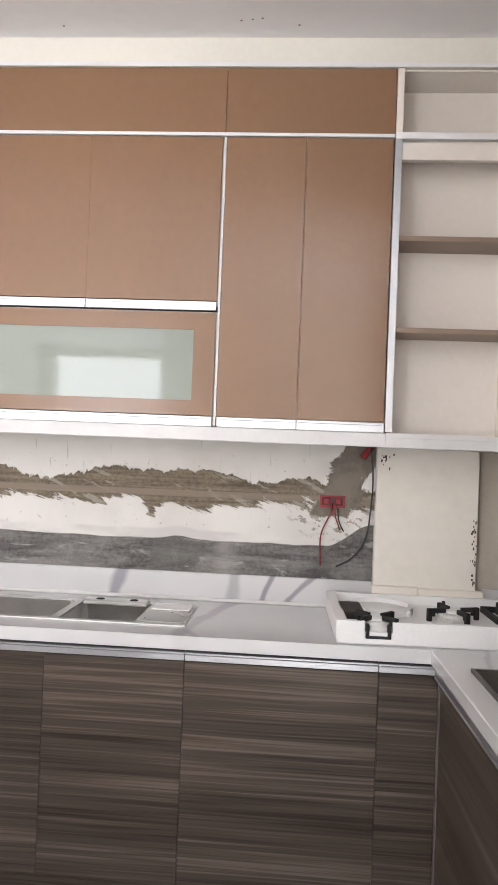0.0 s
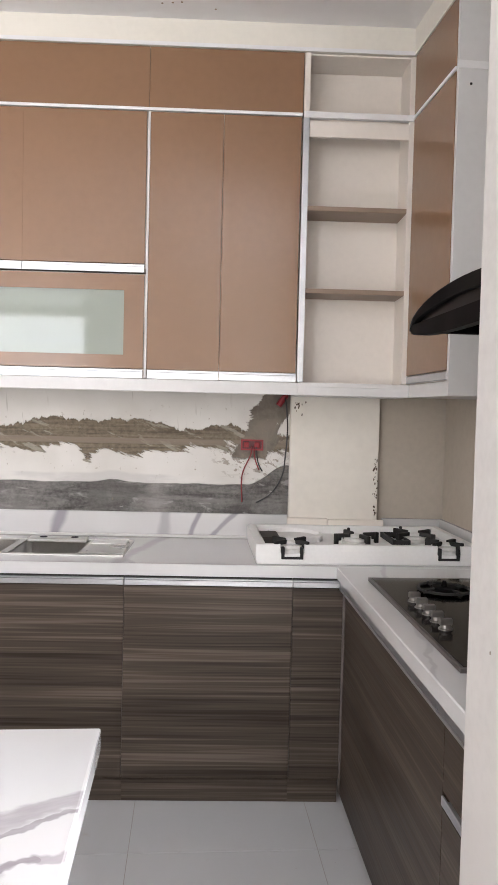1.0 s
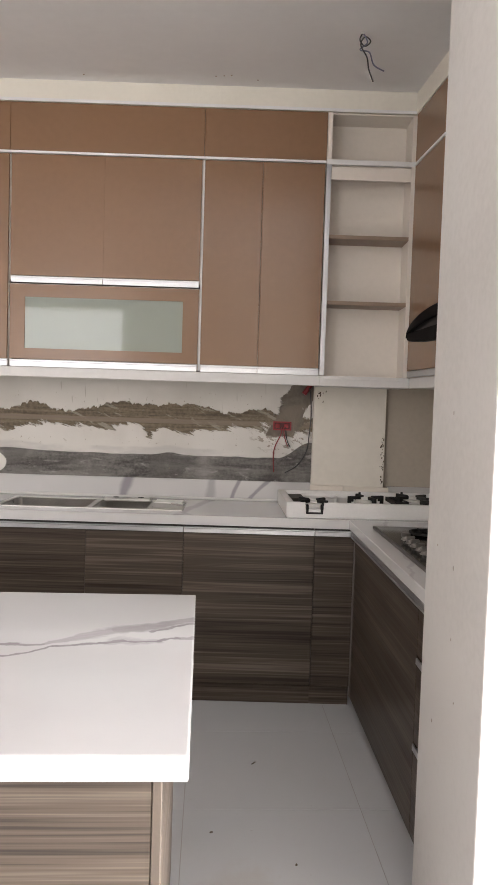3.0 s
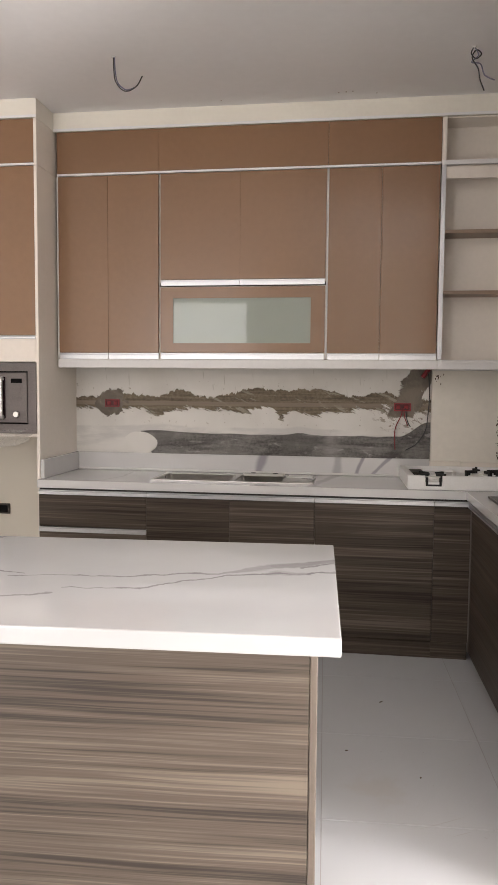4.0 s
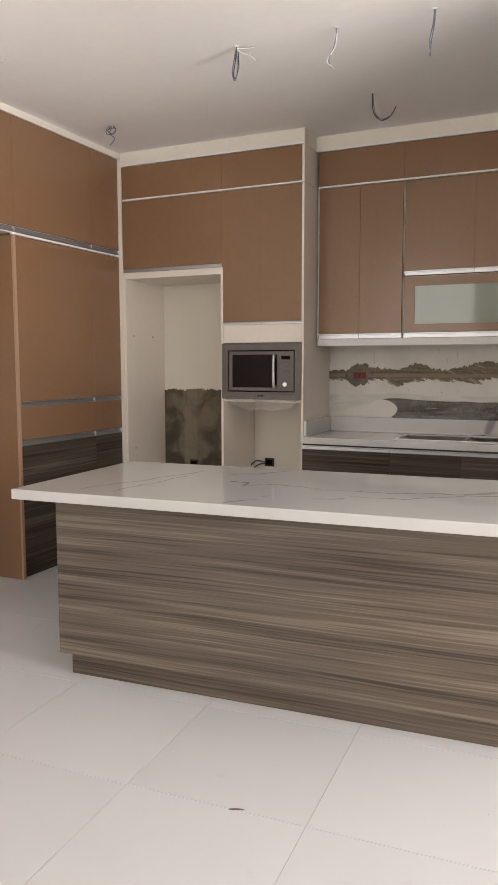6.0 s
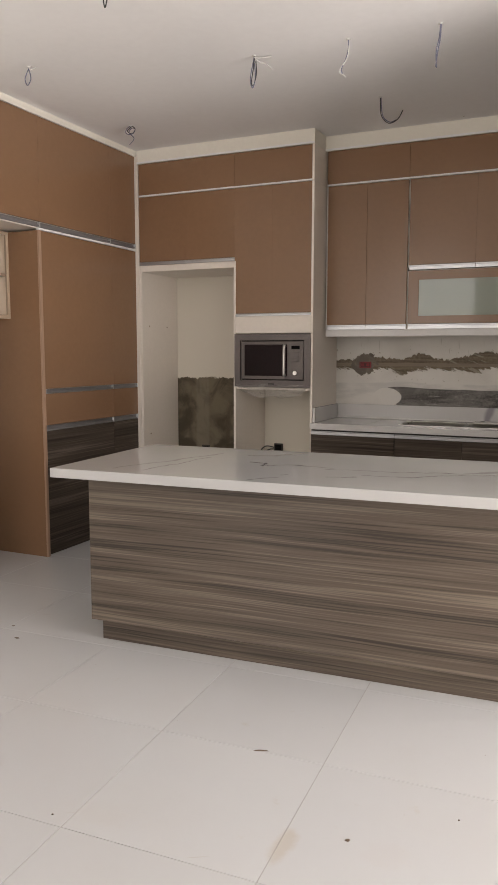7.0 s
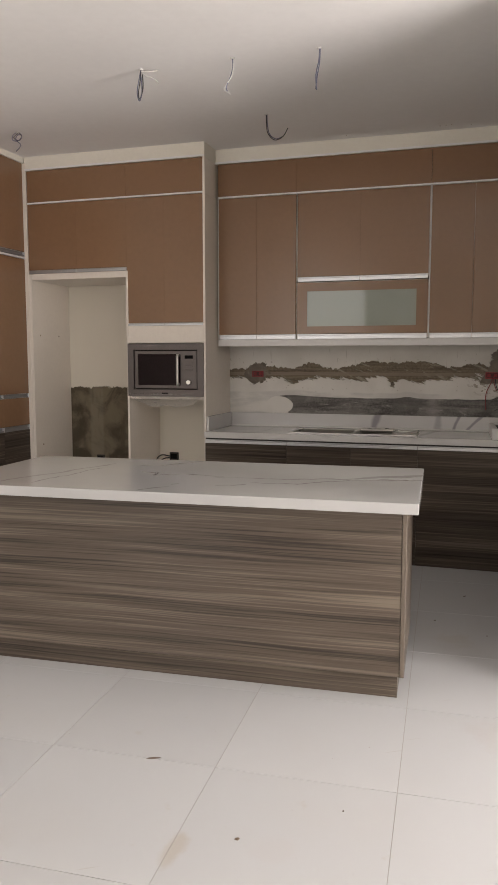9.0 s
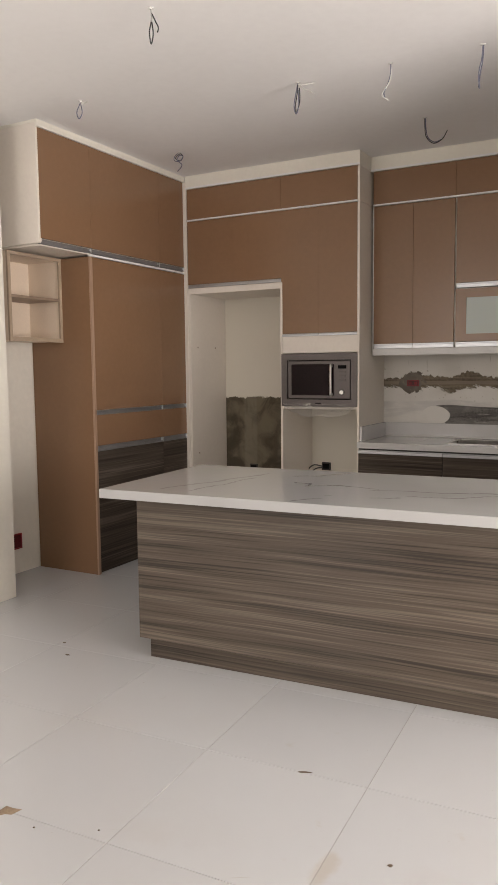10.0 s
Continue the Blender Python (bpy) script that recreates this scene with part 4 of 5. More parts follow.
single("right_upstand", box(0.970, 0.989, -2.07, -0.03, 0.9085, 1.010, 0.002), SPLASH, "pale quartz upstand along the side wall", "upstand", (0.98, -1.0, 0.909))
HERE = Matrix()

# sink
c = thing("kitchen_sink", "stainless steel double bowl sink set in the worktop", "sink", (-0.85, -0.32, 0.74))
bm = cells([-1.318, -1.292, -0.875, -0.845, -0.578, -0.40], [-0.492, -0.470, -0.168, -0.140], lambda i, j: not (j == 1 and i in (1, 3)), 0.9085, 0.9125, 0.001)
part("rim", bm, STEEL, c)


def bowl(x0, x1, y0, y1, depth):
    bm = bmesh.new()
    top = [bm.verts.new((x, y, 0.9095)) for x, y in ((x0, y0), (x1, y0), (x1, y1), (x0, y1))]
    low = [bm.verts.new((x, y, 0.9095 - depth)) for x, y in ((x0 + 0.02, y0 + 0.02), (x1 - 0.02, y0 + 0.02), (x1 - 0.02, y1 - 0.02), (x0 + 0.02, y1 - 0.02))]
    for k in range(4):
        bm.faces.new([top[k], low[k], low[(k + 1) % 4], top[(k + 1) % 4]])
    bm.faces.new(low)
    bmesh.ops.bevel(bm, geom=[e for e in bm.edges if all(v in low for v in e.verts)] + [e for e in bm.edges if len(set(e.verts) & set(low)) == 1], offset=0.02, segments=3, affect="EDGES")
    for f in bm.faces:
        f.smooth = True
    out = bmesh.ops.solidify(bm, geom=bm.faces[:], thickness=0.0015)
    return bm


part("bowl", bowl(-1.294, -0.873, -0.472, -0.167, 0.18), SINK_STEEL, c)
part("bowl", bowl(-0.847, -0.577, -0.472, -0.167, 0.15), SINK_STEEL, c)
ledge = part("tap_ledge", box(-0.83, -0.585, -0.235, -0.172, 0.913, 0.930, 0.004), SINK_STEEL, c, "raised steel tap ledge")
for x in (-0.77, -0.64):
    part("tap_hole", turned([(0.016, 0.0), (0.016, 0.002)], (x, -0.203, 0.9295), 16), BLACK, ledge)
part("drain_cover", box(-0.560, -0.415, -0.285, -0.176, 0.9168, 0.9215, 0.002), FOAM, c, "white plastic board on the drainer")
part("drainboard", box(-0.572, -0.405, -0.466, -0.172, 0.9128, 0.9165, 0.0015), SINK_STEEL, c, "flat steel drainboard")

# packed hob on the worktop
HERE = spun(2.0, 0.105, -0.60)
c = thing("packed_hob", "white gas hob tray with loose black pan supports", "hob", (0.52, -0.34, 0.908))
bm = cells([0.105, 0.140, 0.195, 0.285, 0.330, 0.745, 0.790, 0.880, 0.925, 0.95], [-0.600, -0.575, -0.11, -0.085],
           lambda i, j: i in (0, 8) or j == 2 or (j == 0 and i not in (2, 6)), 0.922, 0.984, 0.004)
part("rim", bm, FOAM, c)
part("tray", box(0.107, 0.948, -0.598, -0.087, 0.9085, 0.950, 0.004), FOAM, c)
part("stud", turned([(0.014, 0.0), (0.013, 0.016), (0.008, 0.020)], (0.378, -0.33, 0.9505), 16), FOAM, c, "small white moulded stud")


def pan_support(parent, x, y, r, turn, post):
    """Iron fingers on a low ring round a burner."""
    for k in range(4):
        a = k * math.pi / 2 + turn
        d, n = Vector((math.cos(a), math.sin(a), 0)), Vector((-math.sin(a), math.cos(a), 0))
        finger = box(0.30 * r, r, -0.006, 0.006, 0.028, 0.044, 0.002)
        box(r - 0.016, r, -0.008, 0.008, 0.0, 0.044, 0.002, finger)
        box(r - 0.030, r - 0.012, -0.005, 0.005, 0.016, 0.036, 0.002, finger)
        if k == post:
            box(0.62 * r, 0.62 * r + 0.011, -0.005, 0.005, 0.040, 0.055, 0.002, finger)
        for v in finger.verts:
            v.co = Vector((x, y, 0.9505)) + v.co.x * d + v.co.y * n + Vector((0, 0, v.co.z))
        part("pan_support", finger, CAST_IRON, parent, "black iron pan support")


for x, y, r, turn, post in ((0.240, -0.530, 0.088, 0.75, 9), (0.530, -0.365, 0.100, 0.30, 1), (0.785, -0.300, 0.105, 0.62, 1), (0.838, -0.530, 0.080, 0.75, 9)):
    part("burner", turned([(0.057, 0.0), (0.058, 0.012), (0.052, 0.015), (0.050, 0.024), (0.043, 0.027)], (x, y, 0.9505), 28), BURNER, c, "pale burner cap")
    part("burner_head", turned([(0.030, 0.0), (0.031, 0.005), (0.022, 0.009)], (x, y, 0.978), 24), FOAM, c, "white burner head")
    pan_support(c, x, y, r, turn, post)
part("square_support", cells([0.672, 0.682, 0.735, 0.744], [-0.40, -0.389, -0.196, -0.185], lambda i, j: (i, j) != (1, 1), 0.9510, 0.972, 0.002), CAST_IRON, c, "square black iron pan support")
part("ring", turned([(0.125, 0.0), (0.122, 0.022), (0.108, 0.027), (0.102, 0.012)], (0.285, -0.255, 0.9505), 36), FOAM, c, "white moulded ring")
part("cover_plate", box(0.130, 0.215, -0.44, -0.27, 0.9510, 0.984, 0.006), SOCKET, c, "dark grey metal plate")
for x in (0.195, 0.79):
    bm = box(x + 0.004, x + 0.016, -0.603, -0.585, 0.931, 0.975, 0.002)
    box(x + 0.074, x + 0.086, -0.603, -0.585, 0.931, 0.975, 0.002, bm)
    box(x + 0.004, x + 0.086, -0.603, -0.592, 0.929, 0.938, 0.002, bm)
    part("pan_support", bm, CAST_IRON, c, "black iron pan support")

# built-in cooktop
HERE = BASE_RUN
c = thing("cooktop", "black glass gas cooktop with five steel knobs", "cooktop", (0.72, -1.27, 0.908))
part("glass_top", box(0.470, 0.955, -1.74, -0.84, 0.909, 0.920, 0.003, segments=2), BLACK_GLASS, c, "black glass plate")
part("edge_trim", cells([0.462, 0.471, 0.954, 0.963], [-1.748, -1.739, -0.841, -0.832], lambda i, j: (i, j) != (1, 1), 0.9085, 0.9195, 0.001), DULL_STEEL, c, "dull steel edge trim")
for k in range(5):
    y = -1.16 - 0.072 * k
    part("knob", turned([(0.019, 0.0), (0.019, 0.003), (0.015, 0.005), (0.014, 0.012), (0.012, 0.014)], (0.527, y, 0.920), 20), KNOB_STEEL, c, "steel knob")
    part("knob_grip", box(0.509, 0.545, y - 0.0070, y + 0.0070, 0.931, 0.949, 0.003), KNOB_STEEL, c, "steel knob grip")
for x, y, r in ((0.66, -1.03, 0.085), (0.80, -1.33, 0.075), (0.66, -1.58, 0.085)):
    part("burner", turned([(0.050, 0.0), (0.052, 0.008), (0.043, 0.011), (0.041, 0.016), (0.010, 0.017), (0.006, 0.034)], (x, y, 0.920), 24), BLACK, c, "black burner cap")
    bm = turned([(r, 0.006), (r, 0.013), (r - 0.010, 0.013), (r - 0.010, 0.006)], (x, y, 0.920), 32)
    for k in range(4):
        a = k * math.pi / 2 + 0.4
        d = Vector((math.cos(a), math.sin(a), 0))
        n = Vector((-d.y, d.x, 0))
        piece = box(0.035, r - 0.004, -0.004, 0.004, 0.0, 0.016, 0.001)
        for v in piece.verts:
            v.co = Vector((x, y, 0.920)) + v.co.x * d + v.co.y * n + Vector((0, 0, v.co.z))
        merge(bm, piece)
    part("pan_support", bm, CAST_IRON, c, "round black iron pan support")
HERE = Matrix()

# ---- tall units: fridge bay and microwave tower ----
TX0, TXM, TX1 = -3.436, -2.585, -1.966
YT = TOWER + D + 0.002
for x0, x1 in ((TX0, TXM), (TXM, TX1)):
    c = thing("loft_cabinet", "small brown laminate loft cabinet over the tall units", "cabinet", (0.5 * (x0 + x1), -0.28, Z_MID), "loft cabinets")
    carcass(c, x0 + 0.001, x1 - 0.001, YT, -0.001, Z_MID - 0.004, 2.909)
    doors(c, [(x0, x1)], TOWER, Z_MID + 0.003, 2.908, name="flap_door")
    part("trim_strip", box(x0, x1, TOWER - 0.004, TOWER + D, Z_MID - 0.010, Z_MID + 0.002, 0.001), STRIP, c, "thin white trim strip")
c = thing("bridge_cabinet", "brown two-door cabinet bridging the empty fridge bay", "cabinet", (-3.0, -0.28, 2.07), "tall unit cabinets")
carcass(c, TX0 + 0.001, TXM - 0.001, YT, -0.001, 2.118, Z_MID - 0.011)
doors(c, [(TX0, -3.012), (-3.012, TXM)], TOWER, 2.148, Z_MID - 0.014, gap=0.0001, edge=0.0002)
profile(c, [(TX0, -3.012), (-3.012, TXM)], TOWER, 2.120, 2.146)
part("soffit_board", box(TX0 + 0.02, TXM, TOWER - 0.003, -0.001, 2.070, 2.117, 0.001), CARCASS, c, "white soffit board")
c = thing("bay_side_panel", "white full-height panel lining the fridge bay", "panel", (-3.43, -0.28, 0))
part("board", box(-3.440, -3.418, TOWER - 0.002, -0.001, 0.0, 2.117, 0.001), CARCASS, c)
for y, z in ((-0.46, 1.64), (-0.18, 1.64), (-0.46, 0.75)):
    part("screw_cap", box(-3.419, -3.416, y - 0.006, y + 0.006, z - 0.006, z + 0.006, 0.001), SHELF_BROWN, c)
c = thing("microwave_tower", "white tall unit with brown doors over a microwave", "cabinet", (-2.27, -0.28, 0), "tall unit cabinets")
part("side_panel", box(TX1 + 0.001, TX1 + 0.019, TOWER - 0.002, -0.001, 0.0, 2.6585, 0.001), CARCASS, c)
part("upper_side_panel", box(TX1 + 0.001, TX1 + 0.019, TOWER - 0.002, -0.001, 2.6605, 2.911, 0.001), CARCASS, c)
part("side_panel", box(TXM - 0.009, TXM + 0.009, TOWER - 0.002, -0.001, 0.0, 2.117, 0.001), CARCASS, c)
part("body", box(TXM + 0.010, TX1, YT, -0.001, 1.57, Z_MID - 0.011, 0.001), CARCASS, c)
doors(c, [(TXM, -2.275), (-2.275, TX1)], TOWER, 1.722, Z_MID - 0.014, gap=0.0001, edge=0.0002)
profile(c, [(TXM, -2.275), (-2.275, TX1)], TOWER, 1.700, 1.720)
part("filler_panel", box(TXM + 0.010, TX1, TOWER, TOWER + D, 1.572, 1.699, 0.001), CARCASS, c, "white filler panel")
part("shelf", box(TXM + 0.010, TX1, TOWER + 0.01, -0.02, 1.145, 1.163, 0.001), CARCASS, c)

c = thing("microwave", "built-in steel microwave with dark glass, wrapped in film", "microwave", (-2.275, -0.4, 1.164))
MX0, MX1, MZ0, MZ1, MY = -2.582, -1.962, 1.166, 1.566, TOWER - 0.012
part("body", box(MX0 + 0.05, MX1 - 0.05, TOWER + 0.01, -0.15, 1.175, 1.555, 0.004), BLACK, c)
bm = cells([MX0, MX0 + 0.048, MX1 - 0.048, MX1], [MZ0, MZ0 + 0.052, MZ1 - 0.048, MZ1], lambda i, j: (i, j) != (1, 1), 0.0, 0.022, 0.003)
for v in bm.verts:
    v.co = Vector((v.co.x, MY + 0.022 - v.co.z, v.co.y))
bmesh.ops.recalc_face_normals(bm, faces=bm.faces)
part("trim_frame", bm, DULL_STEEL, c, "dull steel trim frame under film")
front = part("front_panel", box(MX0 + 0.055, MX1 - 0.055, MY + 0.003, MY + 0.022, MZ0 + 0.059, MZ1 - 0.055, 0.003), DULL_STEEL, c, "steel front")
part("window", box(MX0 + 0.085, MX1 - 0.185, MY - 0.001, MY + 0.005, MZ0 + 0.085, MZ1 - 0.080, 0.003), OVEN_GLASS, front, "dark glass window")
part("door_handle", tube([(MX1 - 0.200, MY - 0.004, MZ0 + 0.095), (MX1 - 0.200, MY - 0.022, MZ0 + 0.105), (MX1 - 0.200, MY - 0.022, MZ1 - 0.105), (MX1 - 0.200, MY - 0.004, MZ1 - 0.095)], 0.011, 10), STEEL, c, "bright steel bar handle")
part("display", box(MX1 - 0.150, MX1 - 0.085, MY - 0.001, MY + 0.005, MZ1 - 0.115, MZ1 - 0.090, 0.001), BLACK, front, "dark display")
for k in range(3):
    part("button", box(MX1 - 0.145, MX1 - 0.090, MY + 0.0, MY + 0.005, MZ1 - 0.150 - 0.028 * k, MZ1 - 0.137 - 0.028 * k, 0.001), DULL_STEEL, front)
bm = turned([(0.020, 0.0), (0.020, 0.010), (0.016, 0.016)], (0, 0, 0), 22)
for v in bm.verts:
    v.co = Vector((MX1 - 0.118 + v.co.x, MY + 0.003 - v.co.z, MZ0 + 0.108 + v.co.y))
bmesh.ops.recalc_face_normals(bm, faces=bm.faces)
part("dial", bm, CHROME, front, "bright round dial")
part("badge", box(-2.30, -2.25, MY - 0.001, MY + 0.003, MZ0 + 0.020, MZ0 + 0.028, 0.001), BLACK, c)


def sagging_film():
    bm = bmesh.new()
    nx, nz = 22, 8
    grid = []
    for j in range(nz + 1):
        row = []
        for i in range(nx + 1):
            u, v = i / nx, j / nz
            drop = 0.015 + 0.065 * min(1.0, min(u, 1 - u) / 0.22) + 0.006 * math.sin(23 * u)
            p = Vector((MX0 + 0.01 + u * (MX1 - MX0 - 0.03), MY - 0.006 + 0.05 * v, MZ0 + 0.02 - drop * v - 0.02 * v))
            p += Vector((0, 0.012, 0.008)) * noise.noise(Vector((u * 9, v * 5, 2.0)))
            row.append(bm.verts.new(p))
        grid.append(row)
    for a, b in zip(grid, grid[1:]):
        for i in range(nx):
            bm.faces.new([a[i], a[i + 1], b[i + 1], b[i]]).smooth = True
    bmesh.ops.solidify(bm, geom=bm.faces[:], thickness=0.0008)
    return bm


part("loose_film", sagging_film(), FILM, c, "loose clear plastic film")


def socket(x, z, cable):
    s = thing("wall_socket", "dark square wall socket with a loose cable" if cable else "dark square wall socket", "socket", (x, -0.01, z), "sockets")
    part("plate", box(x - 0.040, x + 0.040, -0.014, -0.001, z - 0.034, z + 0.034, 0.004), SOCKET, s)
    part("insert", box(x - 0.028, x + 0.028, -0.018, -0.0142, z - 0.022, z + 0.022, 0.003), BLACK, s)
    if cable:
        part("cable", tube([(x - 0.03, -0.02, z), (x - 0.10, -0.06, z + 0.01), (x - 0.15, -0.08, z - 0.06), (x - 0.17, -0.08, z - 0.2)], 0.005), WIRE_BLACK, s, "black cable")
        part("cable", tube([(x - 0.03, -0.02, z - 0.012), (x - 0.08, -0.045, z - 0.02), (x - 0.13, -0.06, z - 0.075), (x - 0.165, -0.06, z - 0.2)], 0.005), WIRE_BLACK, s, "black cable")


socket(-2.445, 0.632, True)
socket(-3.136, 0.585, False)
single("filler_post", box(-3.476, -3.441, TOWER - 0.006, TOWER + 0.014, 0.0, 2.971, 0.001), CARCASS, "white filler post in the cabinet corner", "filler", (-3.46, TOWER, 0))

# ---- tall cabinets on the left wall ----
HERE = LEFT_RUN
LX, LN, LF, LS = -3.470, -1.751, -0.573, -0.918
LB = LX - D - 0.002


def left_front(parent, name, y0, y1, z0, z1, material):
    return part(name, box(LX - D, LX, y0 + 0.0007, y1 - 0.0007, z0 + 0.0007, z1 - 0.0007, 0.0006), material, parent)


def left_profile(parent, y0, y1, z0, z1):
    bm = box(LX - 0.004, LX + 0.002, y0 + 0.001, y1 - 0.001, z0, z0 + 0.4 * (z1 - z0), 0.0015)
    box(LX - 0.03, LX - 0.014, y0 + 0.001, y1 - 0.001, z0, z1, 0.001, bm)
    part("handle_profile", bm, GRIP_SHADED, parent, "recessed grip profile with shade put into its colour")
    part("end_cap", box(LX - 0.014, LX + 0.004, y1 - 0.012, y1, z0, z1, 0.002), ALU, parent)


c = thing("loft_cabinet", "long brown loft cabinet with a white end panel", "cabinet", (-3.73, -1.42, 2.25), "left run cabinets")
part("body", box(-4.02, LB, -2.205, LF, 2.25, 2.972, 0.001), CARCASS, c)
part("end_panel", box(-4.028, LX - 0.002, -2.232, -2.206, 2.262, 2.998, 0.001), CARCASS, c, "white end panel")
for y0, y1 in ((-2.216, LN + 0.02), (LN + 0.02, LS), (LS, LF)):
    left_front(c, "door", y0, y1, 2.292, 2.970, BROWN)
    left_profile(c, y0, y1, 2.258, 2.290)
part("trim_strip", box(LX - D, LX + 0.003, LN, LF, 2.238, 2.252, 0.001), STRIP, c, "thin white trim strip")

c = thing("tall_cabinet", "tall brown laminate cabinet with dark wood doors below", "cabinet", (-3.73, -1.17, 0), "left run cabinets")
part("body", box(-4.02, LB, LN + 0.022, LF, 0.118, 2.236, 0.001), CARCASS, c)
part("end_panel", box(-4.028, LX - 0.012, LN, LN + 0.020, 0.0, 2.236, 0.001), BROWN, c, "brown end panel down to the floor")
part("edge_band", box(LX - 0.012, LX + 0.003, LN - 0.001, LN + 0.024, 0.0, 2.236, 0.0015), BROWN_EDGE, c, "pale brown edge band")
for y0, y1 in ((LN + 0.026, LS), (LS, LF)):
    left_front(c, "door", y0, y1, 1.176, 2.234, BROWN)
    left_profile(c, y0, y1, 1.143, 1.174)
    left_front(c, "drawer_front", y0, y1, 0.924, 1.142, BROWN)
    left_profile(c, y0, y1, 0.886, 0.922)
    left_front(c, "lower_door", y0, y1, 0.115, 0.884, WOOD)
part("toe_kick", box(LX - 0.05, LX - 0.03, LN + 0.022, LF, 0.0, 0.112), WOOD, c, "dark recessed plinth")

c = thing("open_wall_shelf", "small open wall shelf edged in brown", "shelf", (-3.86, -2.0, 1.655))
SX, SY0, SY1, SZ0, SZ1 = -3.730, -2.255, -1.754, 1.660, 2.236
bm = box(-4.028, SX - 0.012, SY0, SY0 + D, SZ0, SZ1, 0.0008)
box(-4.028, SX - 0.012, SY1 - D, SY1, SZ0, SZ1, 0.0008, bm)
box(-4.028, SX - 0.012, SY0 + D, SY1 - D, SZ0, SZ0 + D, 0.0008, bm)
box(-4.028, SX - 0.012, SY0 + D, SY1 - D, SZ1 - D, SZ1, 0.0008, bm)
box(-4.029, -4.022, SY0 + D, SY1 - D, SZ0 + D, SZ1 - D, 0, bm)
part("body", bm, plain("pale_beige_board", (0.80, 0.68, 0.56), 0.5, vary=0.04), c)
bm = cells([SY0, SY0 + 0.024, SY1 - 0.024, SY1], [SZ0 - 0.006, SZ0 + 0.022, SZ1 - 0.022, SZ1], lambda i, j: (i, j) != (1, 1), 0.0, 0.014, 0.001)
for v in bm.verts:
    v.co = Vector((SX - 0.012 + v.co.z, v.co.x, v.co.y))
part("edge_frame", bm, plain("tan_edge_band", (0.42, 0.325, 0.24), 0.4, vary=0.05), c, "tan edge frame")
part("shelf", box(-4.022, SX - 0.004, SY0 + D, SY1 - D, 1.940, 1.958, 0.001), SHELF_BROWN, c)
HERE = Matrix()
c = thing("wiring_box", "red plastic wiring box sunk in the side wall", "wiring box", (-4.03, -1.99, 0.235), "wiring boxes")
bm = cells([-2.045, -2.037, -1.943, -1.935], [0.18, 0.188, 0.282, 0.29], lambda i, j: (i, j) != (1, 1), 0.0, 0.012, 0.001)
for v in bm.verts:
    v.co = Vector((-4.029 + v.co.z, v.co.x, v.co.y))
part("rim", bm, RED, c)
part("back", box(-4.0295, -4.026, -2.037, -1.943, 0.188, 0.282), RED_SHADED, c)

# ---- island ----
HERE = ISLAND_RUN
# the island's own corner: front right edge of the top at (-0.181, -3.017)
IX1, IY0 = -0.181, -3.017
IX0, IY1 = IX1 - 2.115, IY0 + 0.980
BX0, BX1, BY0, BY1 = IX0 + 0.050, IX1 - 0.050, IY0 + 0.235, IY1 - 0.03
c = thing("island", "grey brown grained laminate island with white quartz top", "island", (IX1 - 1.06, IY0 + 0.6, 0))
part("worktop", box(IX0, IX1, IY0, IY1, 0.856, 0.900, 0.005, segments=2), ISLAND_TOP, c, "thick white quartz top with grey veins")
part("body", box(BX0 + 0.020, BX1 - 0.020, BY0 + 0.020, BY1, 0.111, 0.855, 0.001), CARCASS, c)
part("front_panel", box(BX0 + 0.001, BX1 - 0.020, BY0, BY0 + 0.018, 0.111, 0.853, 0.0015), ISLAND_WOOD, c, "grained front panel")
part("corner_post", box(BX1 - 0.019, BX1 - 0.001, BY0 - 0.0015, BY0 + 0.0185, 0.111, 0.854, 0.0015), POST, c, "plain grey brown corner post")
part("side_panel", box(BX1 - 0.018, BX1, BY0 + 0.020, BY1, 0.111, 0.853, 0.0015), ISLAND_WOOD, c)
part("side_panel", box(BX0, BX0 + 0.018, BY0 + 0.020, BY1, 0.111, 0.853, 0.0015), ISLAND_WOOD, c)
bm = box(BX0 + 0.035, BX1 - 0.030, BY0 + 0.048, BY0 + 0.066, 0.0, 0.110, 0.001)
box(BX1 - 0.048, BX1 - 0.030, BY0 + 0.067, BY1 - 0.02, 0.0, 0.110, 0.001, bm)
box(BX0 + 0.035, BX0 + 0.053, BY0 + 0.067, BY1 - 0.02, 0.0, 0.110, 0.001, bm)
part("toe_kick", bm, ISLAND_WOOD, c, "brown recessed plinth")
HERE = Matrix()

# ---- wall boxes and cables ----


def wall_box(x, z, w, h):
    c = thing("wiring_box", "red plastic wiring box sunk in the hacked wall", "wiring box", (x, -0.005, z), "wiring boxes")
    bm = cells([x - w, x - w + 0.007, x + w - 0.007, x + w], [z - h, z - h + 0.007, z + h - 0.007, z + h], lambda i, j: (i, j) != (1, 1), 0.0, 0.014, 0.001)
    for v in bm.verts:
        v.co = Vector((v.co.x, -v.co.z, v.co.y))
    bmesh.ops.recalc_face_normals(bm, faces=bm.faces)
    part("rim", bm, RED, c)
    part("back", box(x - w + 0.007, x + w - 0.007, -0.004, -0.0012, z - h + 0.007, z + h - 0.007), RED_SHADED, c)
    for dx in (-0.5, 0.45):
        part("terminal", box(x + w * dx - 0.012, x + w * dx + 0.012, -0.010, -0.0045, z - 0.012, z + 0.012, 0.003), RED, c)
    return c


